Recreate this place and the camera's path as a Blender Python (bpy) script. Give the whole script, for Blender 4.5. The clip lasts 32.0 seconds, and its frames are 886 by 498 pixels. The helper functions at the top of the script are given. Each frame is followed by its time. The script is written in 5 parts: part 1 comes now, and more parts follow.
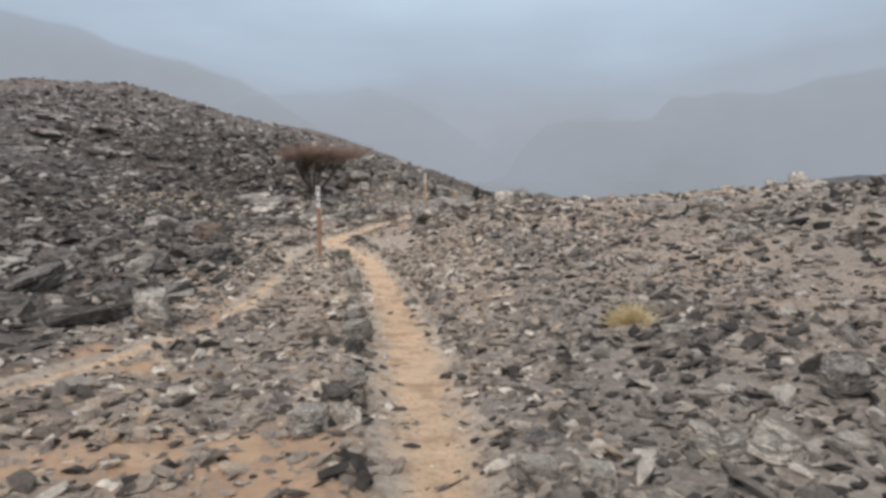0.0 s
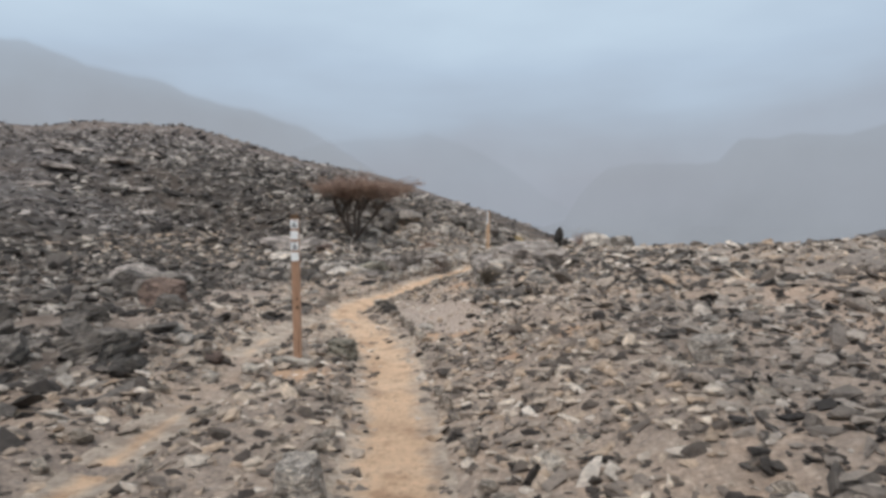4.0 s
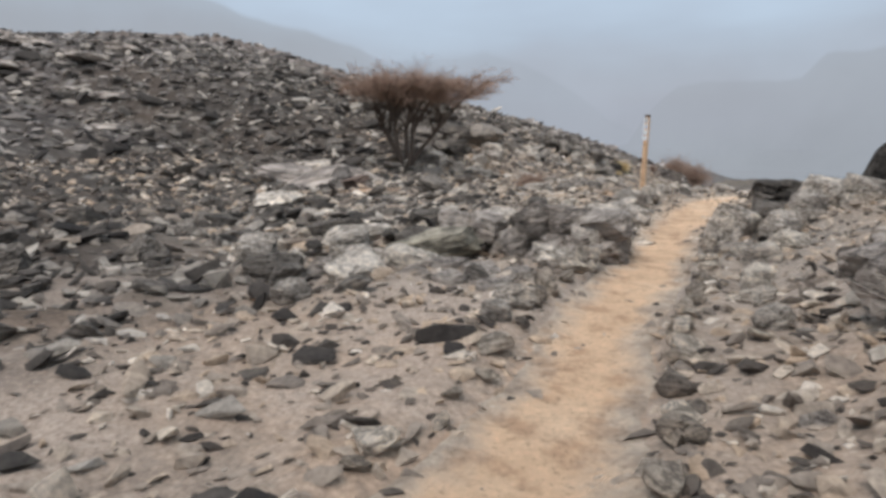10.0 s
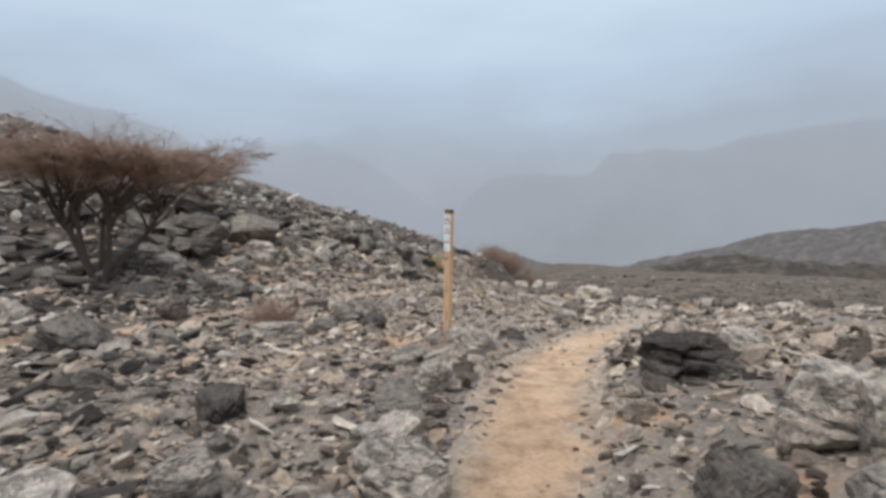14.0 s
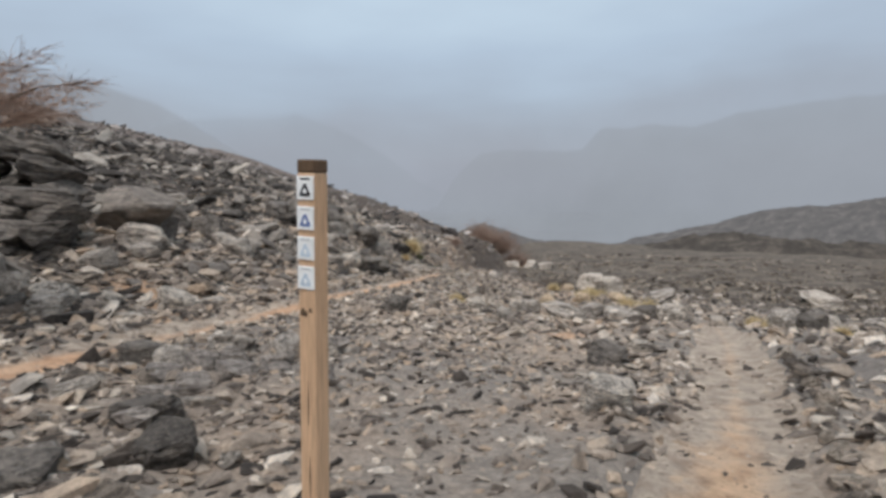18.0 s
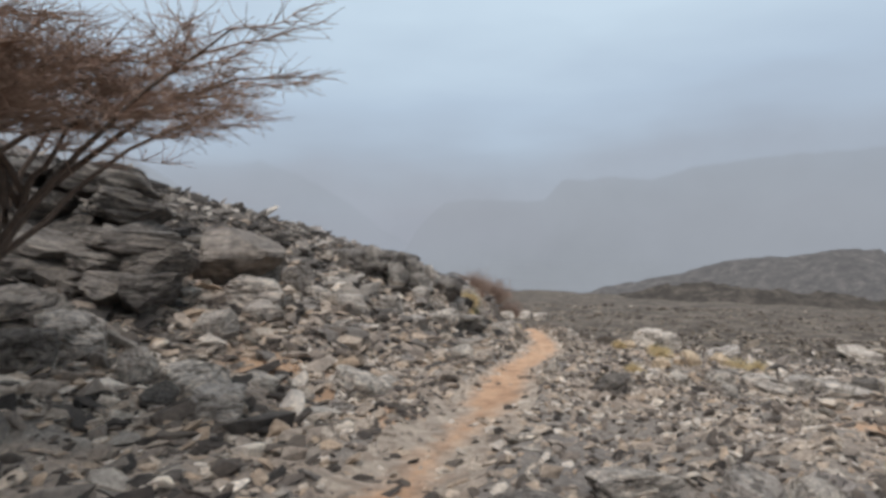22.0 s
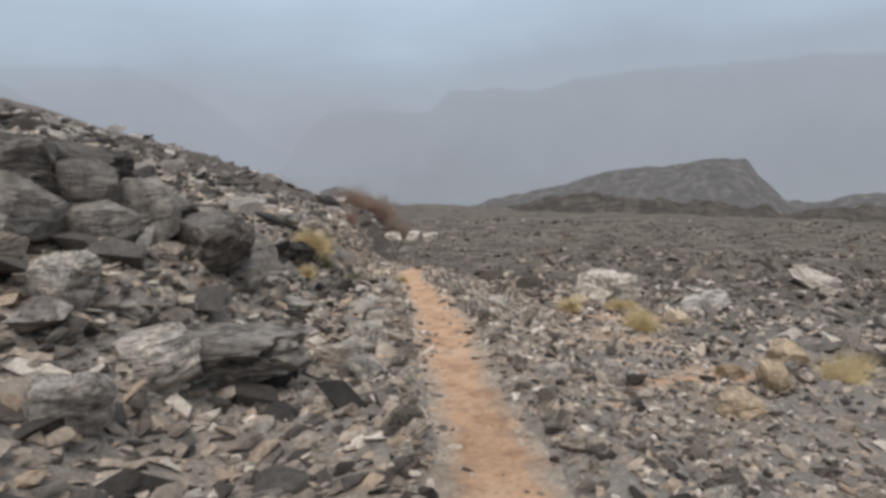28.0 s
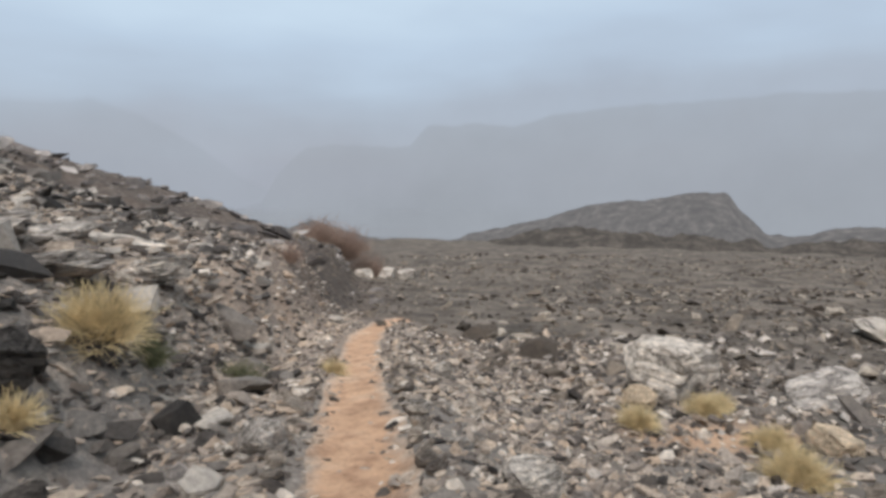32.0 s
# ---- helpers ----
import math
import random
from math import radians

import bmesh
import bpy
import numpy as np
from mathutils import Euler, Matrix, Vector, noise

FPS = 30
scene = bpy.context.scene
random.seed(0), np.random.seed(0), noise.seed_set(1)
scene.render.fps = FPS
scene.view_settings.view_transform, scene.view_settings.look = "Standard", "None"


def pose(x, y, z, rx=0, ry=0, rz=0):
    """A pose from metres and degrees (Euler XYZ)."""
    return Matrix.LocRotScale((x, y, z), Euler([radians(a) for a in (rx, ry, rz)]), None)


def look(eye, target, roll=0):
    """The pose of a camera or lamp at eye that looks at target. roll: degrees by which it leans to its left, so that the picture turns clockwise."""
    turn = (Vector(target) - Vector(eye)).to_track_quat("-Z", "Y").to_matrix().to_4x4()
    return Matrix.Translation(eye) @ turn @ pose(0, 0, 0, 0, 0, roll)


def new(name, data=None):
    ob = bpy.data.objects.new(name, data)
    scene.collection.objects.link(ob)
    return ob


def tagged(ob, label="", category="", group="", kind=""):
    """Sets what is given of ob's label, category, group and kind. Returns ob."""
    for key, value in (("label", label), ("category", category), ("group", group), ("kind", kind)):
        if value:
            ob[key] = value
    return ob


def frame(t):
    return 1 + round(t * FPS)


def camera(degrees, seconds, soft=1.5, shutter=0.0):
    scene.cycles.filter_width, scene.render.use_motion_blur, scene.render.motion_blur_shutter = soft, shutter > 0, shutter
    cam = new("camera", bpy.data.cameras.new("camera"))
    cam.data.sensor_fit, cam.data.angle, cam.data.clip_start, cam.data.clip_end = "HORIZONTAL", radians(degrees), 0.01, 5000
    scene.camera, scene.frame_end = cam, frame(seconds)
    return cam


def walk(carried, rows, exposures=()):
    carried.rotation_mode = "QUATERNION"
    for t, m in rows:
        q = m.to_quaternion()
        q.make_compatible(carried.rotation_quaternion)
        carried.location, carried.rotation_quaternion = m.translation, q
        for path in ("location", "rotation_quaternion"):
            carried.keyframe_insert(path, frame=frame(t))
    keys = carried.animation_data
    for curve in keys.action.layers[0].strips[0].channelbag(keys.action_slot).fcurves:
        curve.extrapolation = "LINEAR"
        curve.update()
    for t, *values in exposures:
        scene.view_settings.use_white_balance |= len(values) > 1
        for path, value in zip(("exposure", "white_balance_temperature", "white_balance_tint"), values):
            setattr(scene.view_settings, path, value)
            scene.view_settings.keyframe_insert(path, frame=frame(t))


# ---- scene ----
cam = camera(72.0, 32.0, soft=3.4)
PATH = [
    (0.0, (0.000, 0.000, 0.000), (0.000, 4.924, -0.868), 0.00),
    (0.5, (-0.036, 0.765, -0.061), (-0.071, 5.688, -0.938), 0.03),
    (1.0, (-0.109, 1.482, -0.187), (-0.179, 6.406, -1.056), -0.04),
    (1.5, (-0.073, 2.284, -0.255), (-0.160, 7.214, -1.080), 0.02),
    (2.0, (-0.109, 3.055, -0.280), (-0.232, 7.998, -1.027), -0.05),
    (2.5, (-0.073, 3.791, -0.299), (-0.240, 8.747, -0.942), -0.03),
    (3.0, (-0.146, 4.557, -0.360), (-0.383, 9.520, -0.916), -0.08),
    (3.5, (-0.255, 5.352, -0.463), (-0.598, 10.314, -0.966), -0.09),
    (5.5, (-0.764, 8.420, -0.671), (-1.593, 13.310, -1.303), -0.66),
    (6.0, (-0.946, 9.257, -0.745), (-1.852, 14.127, -1.427), -0.72),
    (6.5, (-1.128, 10.058, -0.813), (-2.110, 14.906, -1.543), -0.78),
    (7.0, (-1.274, 10.859, -0.880), (-2.306, 15.689, -1.661), -0.78),
    (7.5, (-1.420, 11.697, -0.954), (-2.493, 16.507, -1.793), -0.77),
    (8.0, (-1.565, 12.504, -0.985), (-2.672, 17.297, -1.883), -0.74),
    (8.5, (-1.747, 13.270, -1.046), (-2.869, 18.045, -2.012), -0.77),
    (9.0, (-1.966, 14.029, -1.143), (-3.059, 18.798, -2.170), -0.73),
    (9.5, (-2.293, 14.794, -1.204), (-3.326, 19.565, -2.284), -0.71),
    (10.0, (-2.548, 15.524, -1.259), (-3.452, 20.312, -2.378), -0.65),
    (10.5, (-2.694, 16.295, -1.284), (-3.410, 21.114, -2.408), -0.56),
    (11.0, (-2.694, 17.073, -1.273), (-3.187, 21.931, -2.351), -0.41),
    (11.5, (-2.657, 17.816, -1.256), (-2.901, 22.718, -2.209), -0.19),
    (12.0, (-2.512, 18.486, -1.227), (-2.520, 23.423, -2.018), -0.02),
    (12.5, (-2.293, 19.186, -1.239), (-2.100, 24.144, -1.857), 0.09),
    (13.0, (-2.075, 19.850, -1.246), (-1.741, 24.815, -1.740), 0.17),
    (13.5, (-1.820, 20.515, -1.252), (-1.390, 25.477, -1.684), 0.26),
    (14.0, (-1.602, 21.179, -1.258), (-1.119, 26.137, -1.690), 0.27),
    (14.5, (-1.456, 21.873, -1.306), (-0.939, 26.826, -1.755), 0.33),
    (16.5, (-1.019, 24.439, -1.426), (-0.425, 29.364, -2.047), 0.39),
    (17.0, (-0.801, 25.103, -1.432), (-0.198, 30.024, -2.079), 0.41),
    (17.5, (-0.619, 25.689, -1.462), (-0.025, 30.610, -2.117), 0.49),
    (18.0, (-0.582, 26.096, -1.460), (-0.023, 31.025, -2.090), 0.52),
    (18.5, (-0.764, 26.318, -1.462), (-0.258, 31.259, -2.032), 0.62),
    (19.0, (-1.056, 26.533, -1.500), (-0.611, 31.489, -1.984), 0.69),
    (19.5, (-1.420, 26.725, -1.460), (-0.994, 31.690, -1.857), 0.75),
    (20.0, (-1.856, 26.874, -1.449), (-1.406, 31.844, -1.759), 0.90),
    (20.5, (-2.366, 27.239, -1.476), (-1.846, 32.205, -1.733), 0.94),
    (21.0, (-2.948, 27.669, -1.552), (-2.333, 32.626, -1.772), 1.03),
    (21.5, (-3.385, 28.213, -1.611), (-2.648, 33.154, -1.829), 1.08),
    (22.0, (-3.786, 28.877, -1.617), (-2.918, 33.796, -1.848), 1.14),
    (22.5, (-4.004, 29.548, -1.588), (-2.988, 34.436, -1.858), 1.13),
    (23.0, (-4.077, 30.284, -1.607), (-2.897, 35.134, -1.905), 1.16),
    (23.5, (-4.004, 31.013, -1.661), (-2.671, 35.821, -1.996), 1.27),
    (24.0, (-3.713, 31.743, -1.716), (-2.237, 36.507, -2.070), 1.35),
    (24.5, (-3.422, 32.466, -1.807), (-1.845, 37.195, -2.198), 1.35),
    (25.0, (-3.094, 33.183, -1.933), (-1.451, 37.886, -2.364), 1.39),
    (25.5, (-2.839, 33.858, -2.089), (-1.163, 38.544, -2.570), 1.36),
    (27.5, (-1.161, 37.704, -2.261), (0.574, 42.308, -3.149), 1.08),
    (28.0, (-0.803, 38.393, -2.348), (0.938, 42.990, -3.262), 1.10),
    (28.5, (-0.437, 39.126, -2.436), (1.312, 43.718, -3.358), 1.12),
    (29.0, (-0.125, 39.795, -2.517), (1.640, 44.381, -3.439), 1.15),
    (29.5, (0.199, 40.456, -2.619), (1.982, 45.040, -3.515), 1.19),
    (30.0, (0.462, 41.117, -2.675), (2.271, 45.700, -3.527), 1.24),
    (30.5, (0.746, 41.872, -2.806), (2.583, 46.456, -3.589), 1.29),
    (31.0, (1.025, 42.637, -2.895), (2.889, 47.220, -3.617), 1.24),
    (31.5, (1.329, 43.405, -3.001), (3.218, 47.986, -3.670), 1.30),
    (32.0, (1.599, 44.185, -3.107), (3.506, 48.764, -3.741), 1.33),
]
walk(cam, [(t, look(eye, target, roll)) for t, eye, target, roll in PATH],
     exposures=[(0, -.03), (8, .03), (9.5, .16), (11, .08), (13.5, .07), (16, 0), (20, -.06), (25, 0), (28, -.05), (30, .02), (32, .1)])

# ---------------------------------------------------------------- world and light
world = bpy.data.worlds.new("overcast_sky")
scene.world = world
world.use_nodes = True
wn, wl = world.node_tree.nodes, world.node_tree.links
wn.clear()
w_out = wn.new("ShaderNodeOutputWorld")
sky = wn.new("ShaderNodeTexSky")
sky.sky_type, sky.sun_disc = "NISHITA", False
sky.sun_elevation, sky.sun_rotation = radians(65), radians(215)
sky_bg = wn.new("ShaderNodeBackground")
sky_bg.inputs[1].default_value = 0.1
wl.new(sky.outputs[0], sky_bg.inputs[0])
coord = wn.new("ShaderNodeTexCoord")
split = wn.new("ShaderNodeSeparateXYZ")
wl.new(coord.outputs["Generated"], split.inputs[0])
cloud_map = wn.new("ShaderNodeMapping")
cloud_map.inputs["Scale"].default_value = (2.2, 2.2, 7.0)
wl.new(coord.outputs["Generated"], cloud_map.inputs[0])
cloud = wn.new("ShaderNodeTexNoise")
cloud.inputs["Scale"].default_value, cloud.inputs["Detail"].default_value, cloud.inputs["Roughness"].default_value = 1.1, 4.0, 0.45
wl.new(cloud_map.outputs[0], cloud.inputs[0])
lift = wn.new("ShaderNodeMath")
lift.operation = "MULTIPLY_ADD"
lift.inputs[1].default_value = 0.34
wl.new(cloud.outputs[0], lift.inputs[0])
wl.new(split.outputs[2], lift.inputs[2])
ramp = wn.new("ShaderNodeValToRGB")
stops = [(0.0, (.24, .235, .25)), (.13, (.375, .397, .462)), (.25, (.42, .49, .59)), (.36, (.497, .605, .735)), (.52, (.635, .775, .90)), (1.0, (.77, .87, .98))]
while len(ramp.color_ramp.elements) < len(stops):
    ramp.color_ramp.elements.new(0.5)
for el, (p, c) in zip(ramp.color_ramp.elements, stops):
    el.position, el.color = p, (*c, 1)
wl.new(lift.outputs[0], ramp.inputs[0])
cloud_bg = wn.new("ShaderNodeBackground")
cloud_bg.inputs[1].default_value = 0.99
wl.new(ramp.outputs[0], cloud_bg.inputs[0])
both = wn.new("ShaderNodeMixShader")
both.inputs[0].default_value = 0.92
wl.new(sky_bg.outputs[0], both.inputs[1])
wl.new(cloud_bg.outputs[0], both.inputs[2])
wl.new(both.outputs[0], w_out.inputs[0])

sun_data = bpy.data.lights.new("sun", "SUN")
sun_data.energy, sun_data.angle, sun_data.color = 2.4, radians(40), (1.0, .95, .915)
sun = new("sun", sun_data)
sun.matrix_world = look((-14, -20, 52), (0, 0, 0))

# ---------------------------------------------------------------- materials
def material(name, rough=0.9):
    m = bpy.data.materials.new(name)
    m.use_nodes = True
    n, l = m.node_tree.nodes, m.node_tree.links
    b = n["Principled BSDF"]
    b.inputs["Roughness"].default_value = rough
    b.inputs["Specular IOR Level"].default_value = 0.25
    return m, n, l, b


def noise_node(n, l, scale, detail=4.0, rough=0.6, coords="Object", stretch=None):
    tc = n.new("ShaderNodeTexCoord")
    t = n.new("ShaderNodeTexNoise")
    t.inputs["Scale"].default_value, t.inputs["Detail"].default_value, t.inputs["Roughness"].default_value = scale, detail, rough
    src = tc.outputs[coords]
    if stretch:
        mp = n.new("ShaderNodeMapping")
        mp.inputs["Scale"].default_value = stretch
        l.new(src, mp.inputs[0])
        src = mp.outputs[0]
    l.new(src, t.inputs["Vector"])
    return t.outputs["Fac"]


def ramp_node(n, l, fac, stops):
    r = n.new("ShaderNodeValToRGB")
    while len(r.color_ramp.elements) < len(stops):
        r.color_ramp.elements.new(0.5)
    for el, (p, c) in zip(r.color_ramp.elements, stops):
        el.position, el.color = p, (*c, 1)
    l.new(fac, r.inputs[0])
    return r.outputs[0]


def mix_node(n, l, fac, a, b, kind="MIX"):
    x = n.new("ShaderNodeMix")
    x.data_type, x.blend_type = "RGBA", kind
    for i, v in ((0, fac), (6, a), (7, b)):
        if isinstance(v, (int, float)):
            x.inputs[i].default_value = v
        elif isinstance(v, tuple):
            x.inputs[i].default_value = (*v, 1)
        else:
            l.new(v, x.inputs[i])
    return x.outputs[2]


def bump_node(n, l, b, height, strength, distance):
    bp = n.new("ShaderNodeBump")
    bp.inputs["Strength"].default_value, bp.inputs["Distance"].default_value = strength, distance
    l.new(height, bp.inputs["Height"])
    l.new(bp.outputs[0], b.inputs["Normal"])


def rock_material(name, tones, per_island=True, grain=22.0, cracks=0.0, veins=1.0):
    """Broken stone: each piece has its own tone, with mottling, dust on it, cracks and a rough face."""
    m, n, l, b = material(name, 0.92)
    if per_island:
        rnd = n.new("ShaderNodeNewGeometry").outputs["Random Per Island"]
    else:
        rnd = n.new("ShaderNodeObjectInfo").outputs["Random"]
    base = ramp_node(n, l, rnd, tones)
    light, deep = (1.55, .56) if per_island else (1.3, .66)
    blot = ramp_node(n, l, noise_node(n, l, 3.0, 6, .65), [(.3, (deep, deep * .985, deep * .97)), (.48, (.92, .91, .9)), (.6, (1.12, 1.1, 1.06)), (.74, (light, light * .97, light * .92))])
    fine = ramp_node(n, l, noise_node(n, l, grain, 6, .7), [(.3, (.6, .59, .58)), (.6, (1.12, 1.1, 1.06))])
    col = mix_node(n, l, 1.0, mix_node(n, l, .8, mix_node(n, l, 1.0, base, (.98, .955, .955), "MULTIPLY"), blot, "MULTIPLY"), fine, "MULTIPLY")
    relief_h = noise_node(n, l, grain * 1.1, 8, .72)
    if not per_island:
        beds = ramp_node(n, l, noise_node(n, l, 3.2, 5, .6, stretch=(.7, .7, 4.5)), [(.34, (.7, .68, .66)), (.5, (1, 1, 1)), (.66, (1.16, 1.14, 1.1))])
        col = mix_node(n, l, .8, col, beds, "MULTIPLY")
        skew = (.8, .8, 3.4)
        crease = ramp_node(n, l, noise_node(n, l, 1.5, 5, .6, stretch=skew), [(.40, (1.12, 1.12, 1.11)), (.47, (1.0, .99, .98)), (.49, (.3, .29, .28)), (.508, (.3, .29, .28)), (.53, (1.0, .99, .98)), (.62, (1.2, 1.19, 1.17))])
        streak = ramp_node(n, l, noise_node(n, l, 6.5, 6, .7, stretch=(.8, .8, 3.6)), [(.3, (.55, .535, .52)), (.44, (1.05, 1.045, 1.03)), (.58, (1.25, 1.235, 1.21)), (.7, (1.6, 1.57, 1.51))])
        col = mix_node(n, l, .6 * veins, col, crease, "MULTIPLY")
        col = mix_node(n, l, .8 * veins, col, streak, "MULTIPLY")
        joined = n.new("ShaderNodeMath")
        joined.operation = "MULTIPLY_ADD"
        joined.inputs[1].default_value = 1.4
        l.new(streak, joined.inputs[0])
        l.new(relief_h, joined.inputs[2])
        twice = n.new("ShaderNodeMath")
        twice.operation = "MULTIPLY_ADD"
        twice.inputs[1].default_value = 1.6
        l.new(crease, twice.inputs[0])
        l.new(joined.outputs[0], twice.inputs[2])
        relief_h = twice.outputs[0]
    if cracks:
        tc = n.new("ShaderNodeTexCoord").outputs["Object"]
        warp = n.new("ShaderNodeTexNoise")
        warp.inputs["Scale"].default_value, warp.inputs["Detail"].default_value = 3.0, 4
        l.new(tc, warp.inputs["Vector"])
        off = n.new("ShaderNodeVectorMath")
        off.operation = "MULTIPLY_ADD"
        off.inputs[1].default_value = (.5, .5, .5)
        l.new(warp.outputs["Color"], off.inputs[0])
        l.new(tc, off.inputs[2])
        vo = n.new("ShaderNodeTexVoronoi")
        vo.feature = "DISTANCE_TO_EDGE"
        vo.inputs["Scale"].default_value = cracks
        l.new(off.outputs[0], vo.inputs["Vector"])
        line = ramp_node(n, l, vo.outputs["Distance"], [(0, (.25, .24, .23)), (.018, (.75, .74, .73)), (.04, (1, 1, 1))])
        col = mix_node(n, l, .14, col, line, "MULTIPLY")
        hm = n.new("ShaderNodeMath")
        hm.operation = "MINIMUM"
        hm.inputs[1].default_value = .05
        l.new(vo.outputs["Distance"], hm.inputs[0])
        hs = n.new("ShaderNodeMath")
        hs.operation = "MULTIPLY_ADD"
        hs.inputs[1].default_value = 3.0
        l.new(hm.outputs[0], hs.inputs[0])
        l.new(relief_h, hs.inputs[2])
        relief_h = hs.outputs[0]
    l.new(col, b.inputs["Base Color"])
    bump_node(n, l, b, relief_h, .9, .045)
    return m


GREYS = [(0, (.05, .043, .039)), (.2, (.15, .127, .11)), (.42, (.36, .308, .265)), (.66, (.50, .425, .355)), (.8, (.50, .386, .288)), (.92, (.64, .57, .49)), (1, (.80, .73, .65))]
HILLS = [(0, (.026, .023, .022)), (.35, (.06, .053, .049)), (.65, (.126, .112, .101)), (.87, (.25, .224, .197)), (1, (.46, .425, .385))]
DARKS = [(0, (.042, .038, .035)), (.32, (.11, .099, .091)), (.7, (.265, .24, .216)), (1, (.52, .48, .43))]
M_SCREE = rock_material("scree_stone", GREYS)
M_SPUR = rock_material("spur_stone", [(0, (.04, .036, .034)), (.25, (.115, .102, .092)), (.5, (.24, .211, .187)), (.8, (.36, .315, .275)), (1, (.6, .545, .49))])
# Stone of the far slope, with haze painted in as lighter tones.
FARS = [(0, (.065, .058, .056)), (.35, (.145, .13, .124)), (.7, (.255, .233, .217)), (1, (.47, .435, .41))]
EARTHS = [(0, (.045, .037, .031)), (.4, (.12, .099, .08)), (.8, (.24, .202, .163)), (1, (.44, .39, .325))]
M_VALLEY = rock_material("valley_stone", EARTHS)
M_HILLSTONE = rock_material("hillside_stone", HILLS)
M_HAZED_STONE = rock_material("hazed_upper_stone", FARS)
M_DARK = rock_material("dark_stone", DARKS)
M_STONE = rock_material("loose_stone", [(0, (.2, .174, .155)), (.3, (.36, .315, .275)), (.7, (.56, .495, .43)), (1, (.76, .69, .61))], False)
M_BOULDER = rock_material("boulder_stone", [(0, (.42, .39, .365)), (.5, (.54, .50, .462)), (1, (.64, .595, .545))], False, 12.0, 2.0)
M_BLACK = rock_material("black_rock", [(0, (.05, .047, .045)), (1, (.095, .088, .083))], False, 14.0, 1.4)
M_CRAG = rock_material("craggy_stone", [(0, (.22, .204, .19)), (1, (.31, .288, .268))], False, 12.0, 1.9)
M_DARK_ONE = rock_material("dark_boulder", [(0, (.12, .109, .101)), (1, (.25, .23, .213))], False, 12.0, 1.9)
M_BEDROCK = rock_material("bedrock", [(0, (.33, .30, .283)), (1, (.46, .42, .395))], False, 9.0, 2.2)
M_PALE = rock_material("pale_stone", [(0, (.52, .475, .43)), (1, (.66, .61, .55))], False, 16.0, 1.7)
M_BROWN = rock_material("brown_stone", [(0, (.15, .112, .098)), (1, (.2, .148, .125))], False, 14.0, 2.2)
M_GREENISH = rock_material("green_stone", [(0, (.29, .275, .235)), (1, (.36, .34, .29))], False, 14.0, 1.8)
M_BLOCK = rock_material("block_stone", [(0, (.27, .25, .232)), (1, (.43, .40, .37))], False, 7.0, veins=.45)
M_MIDBLOCK = rock_material("brown_grey_block", [(0, (.30, .27, .245)), (1, (.37, .335, .30))], False, 7.0, veins=.5)
M_TAN = rock_material("tan_rock", [(0, (.58, .46, .33)), (1, (.70, .575, .43))], False, 10.0, veins=.4)
M_WHITE = rock_material("pale_rock", [(0, (.43, .395, .36)), (1, (.54, .50, .455))], False, 10.0)


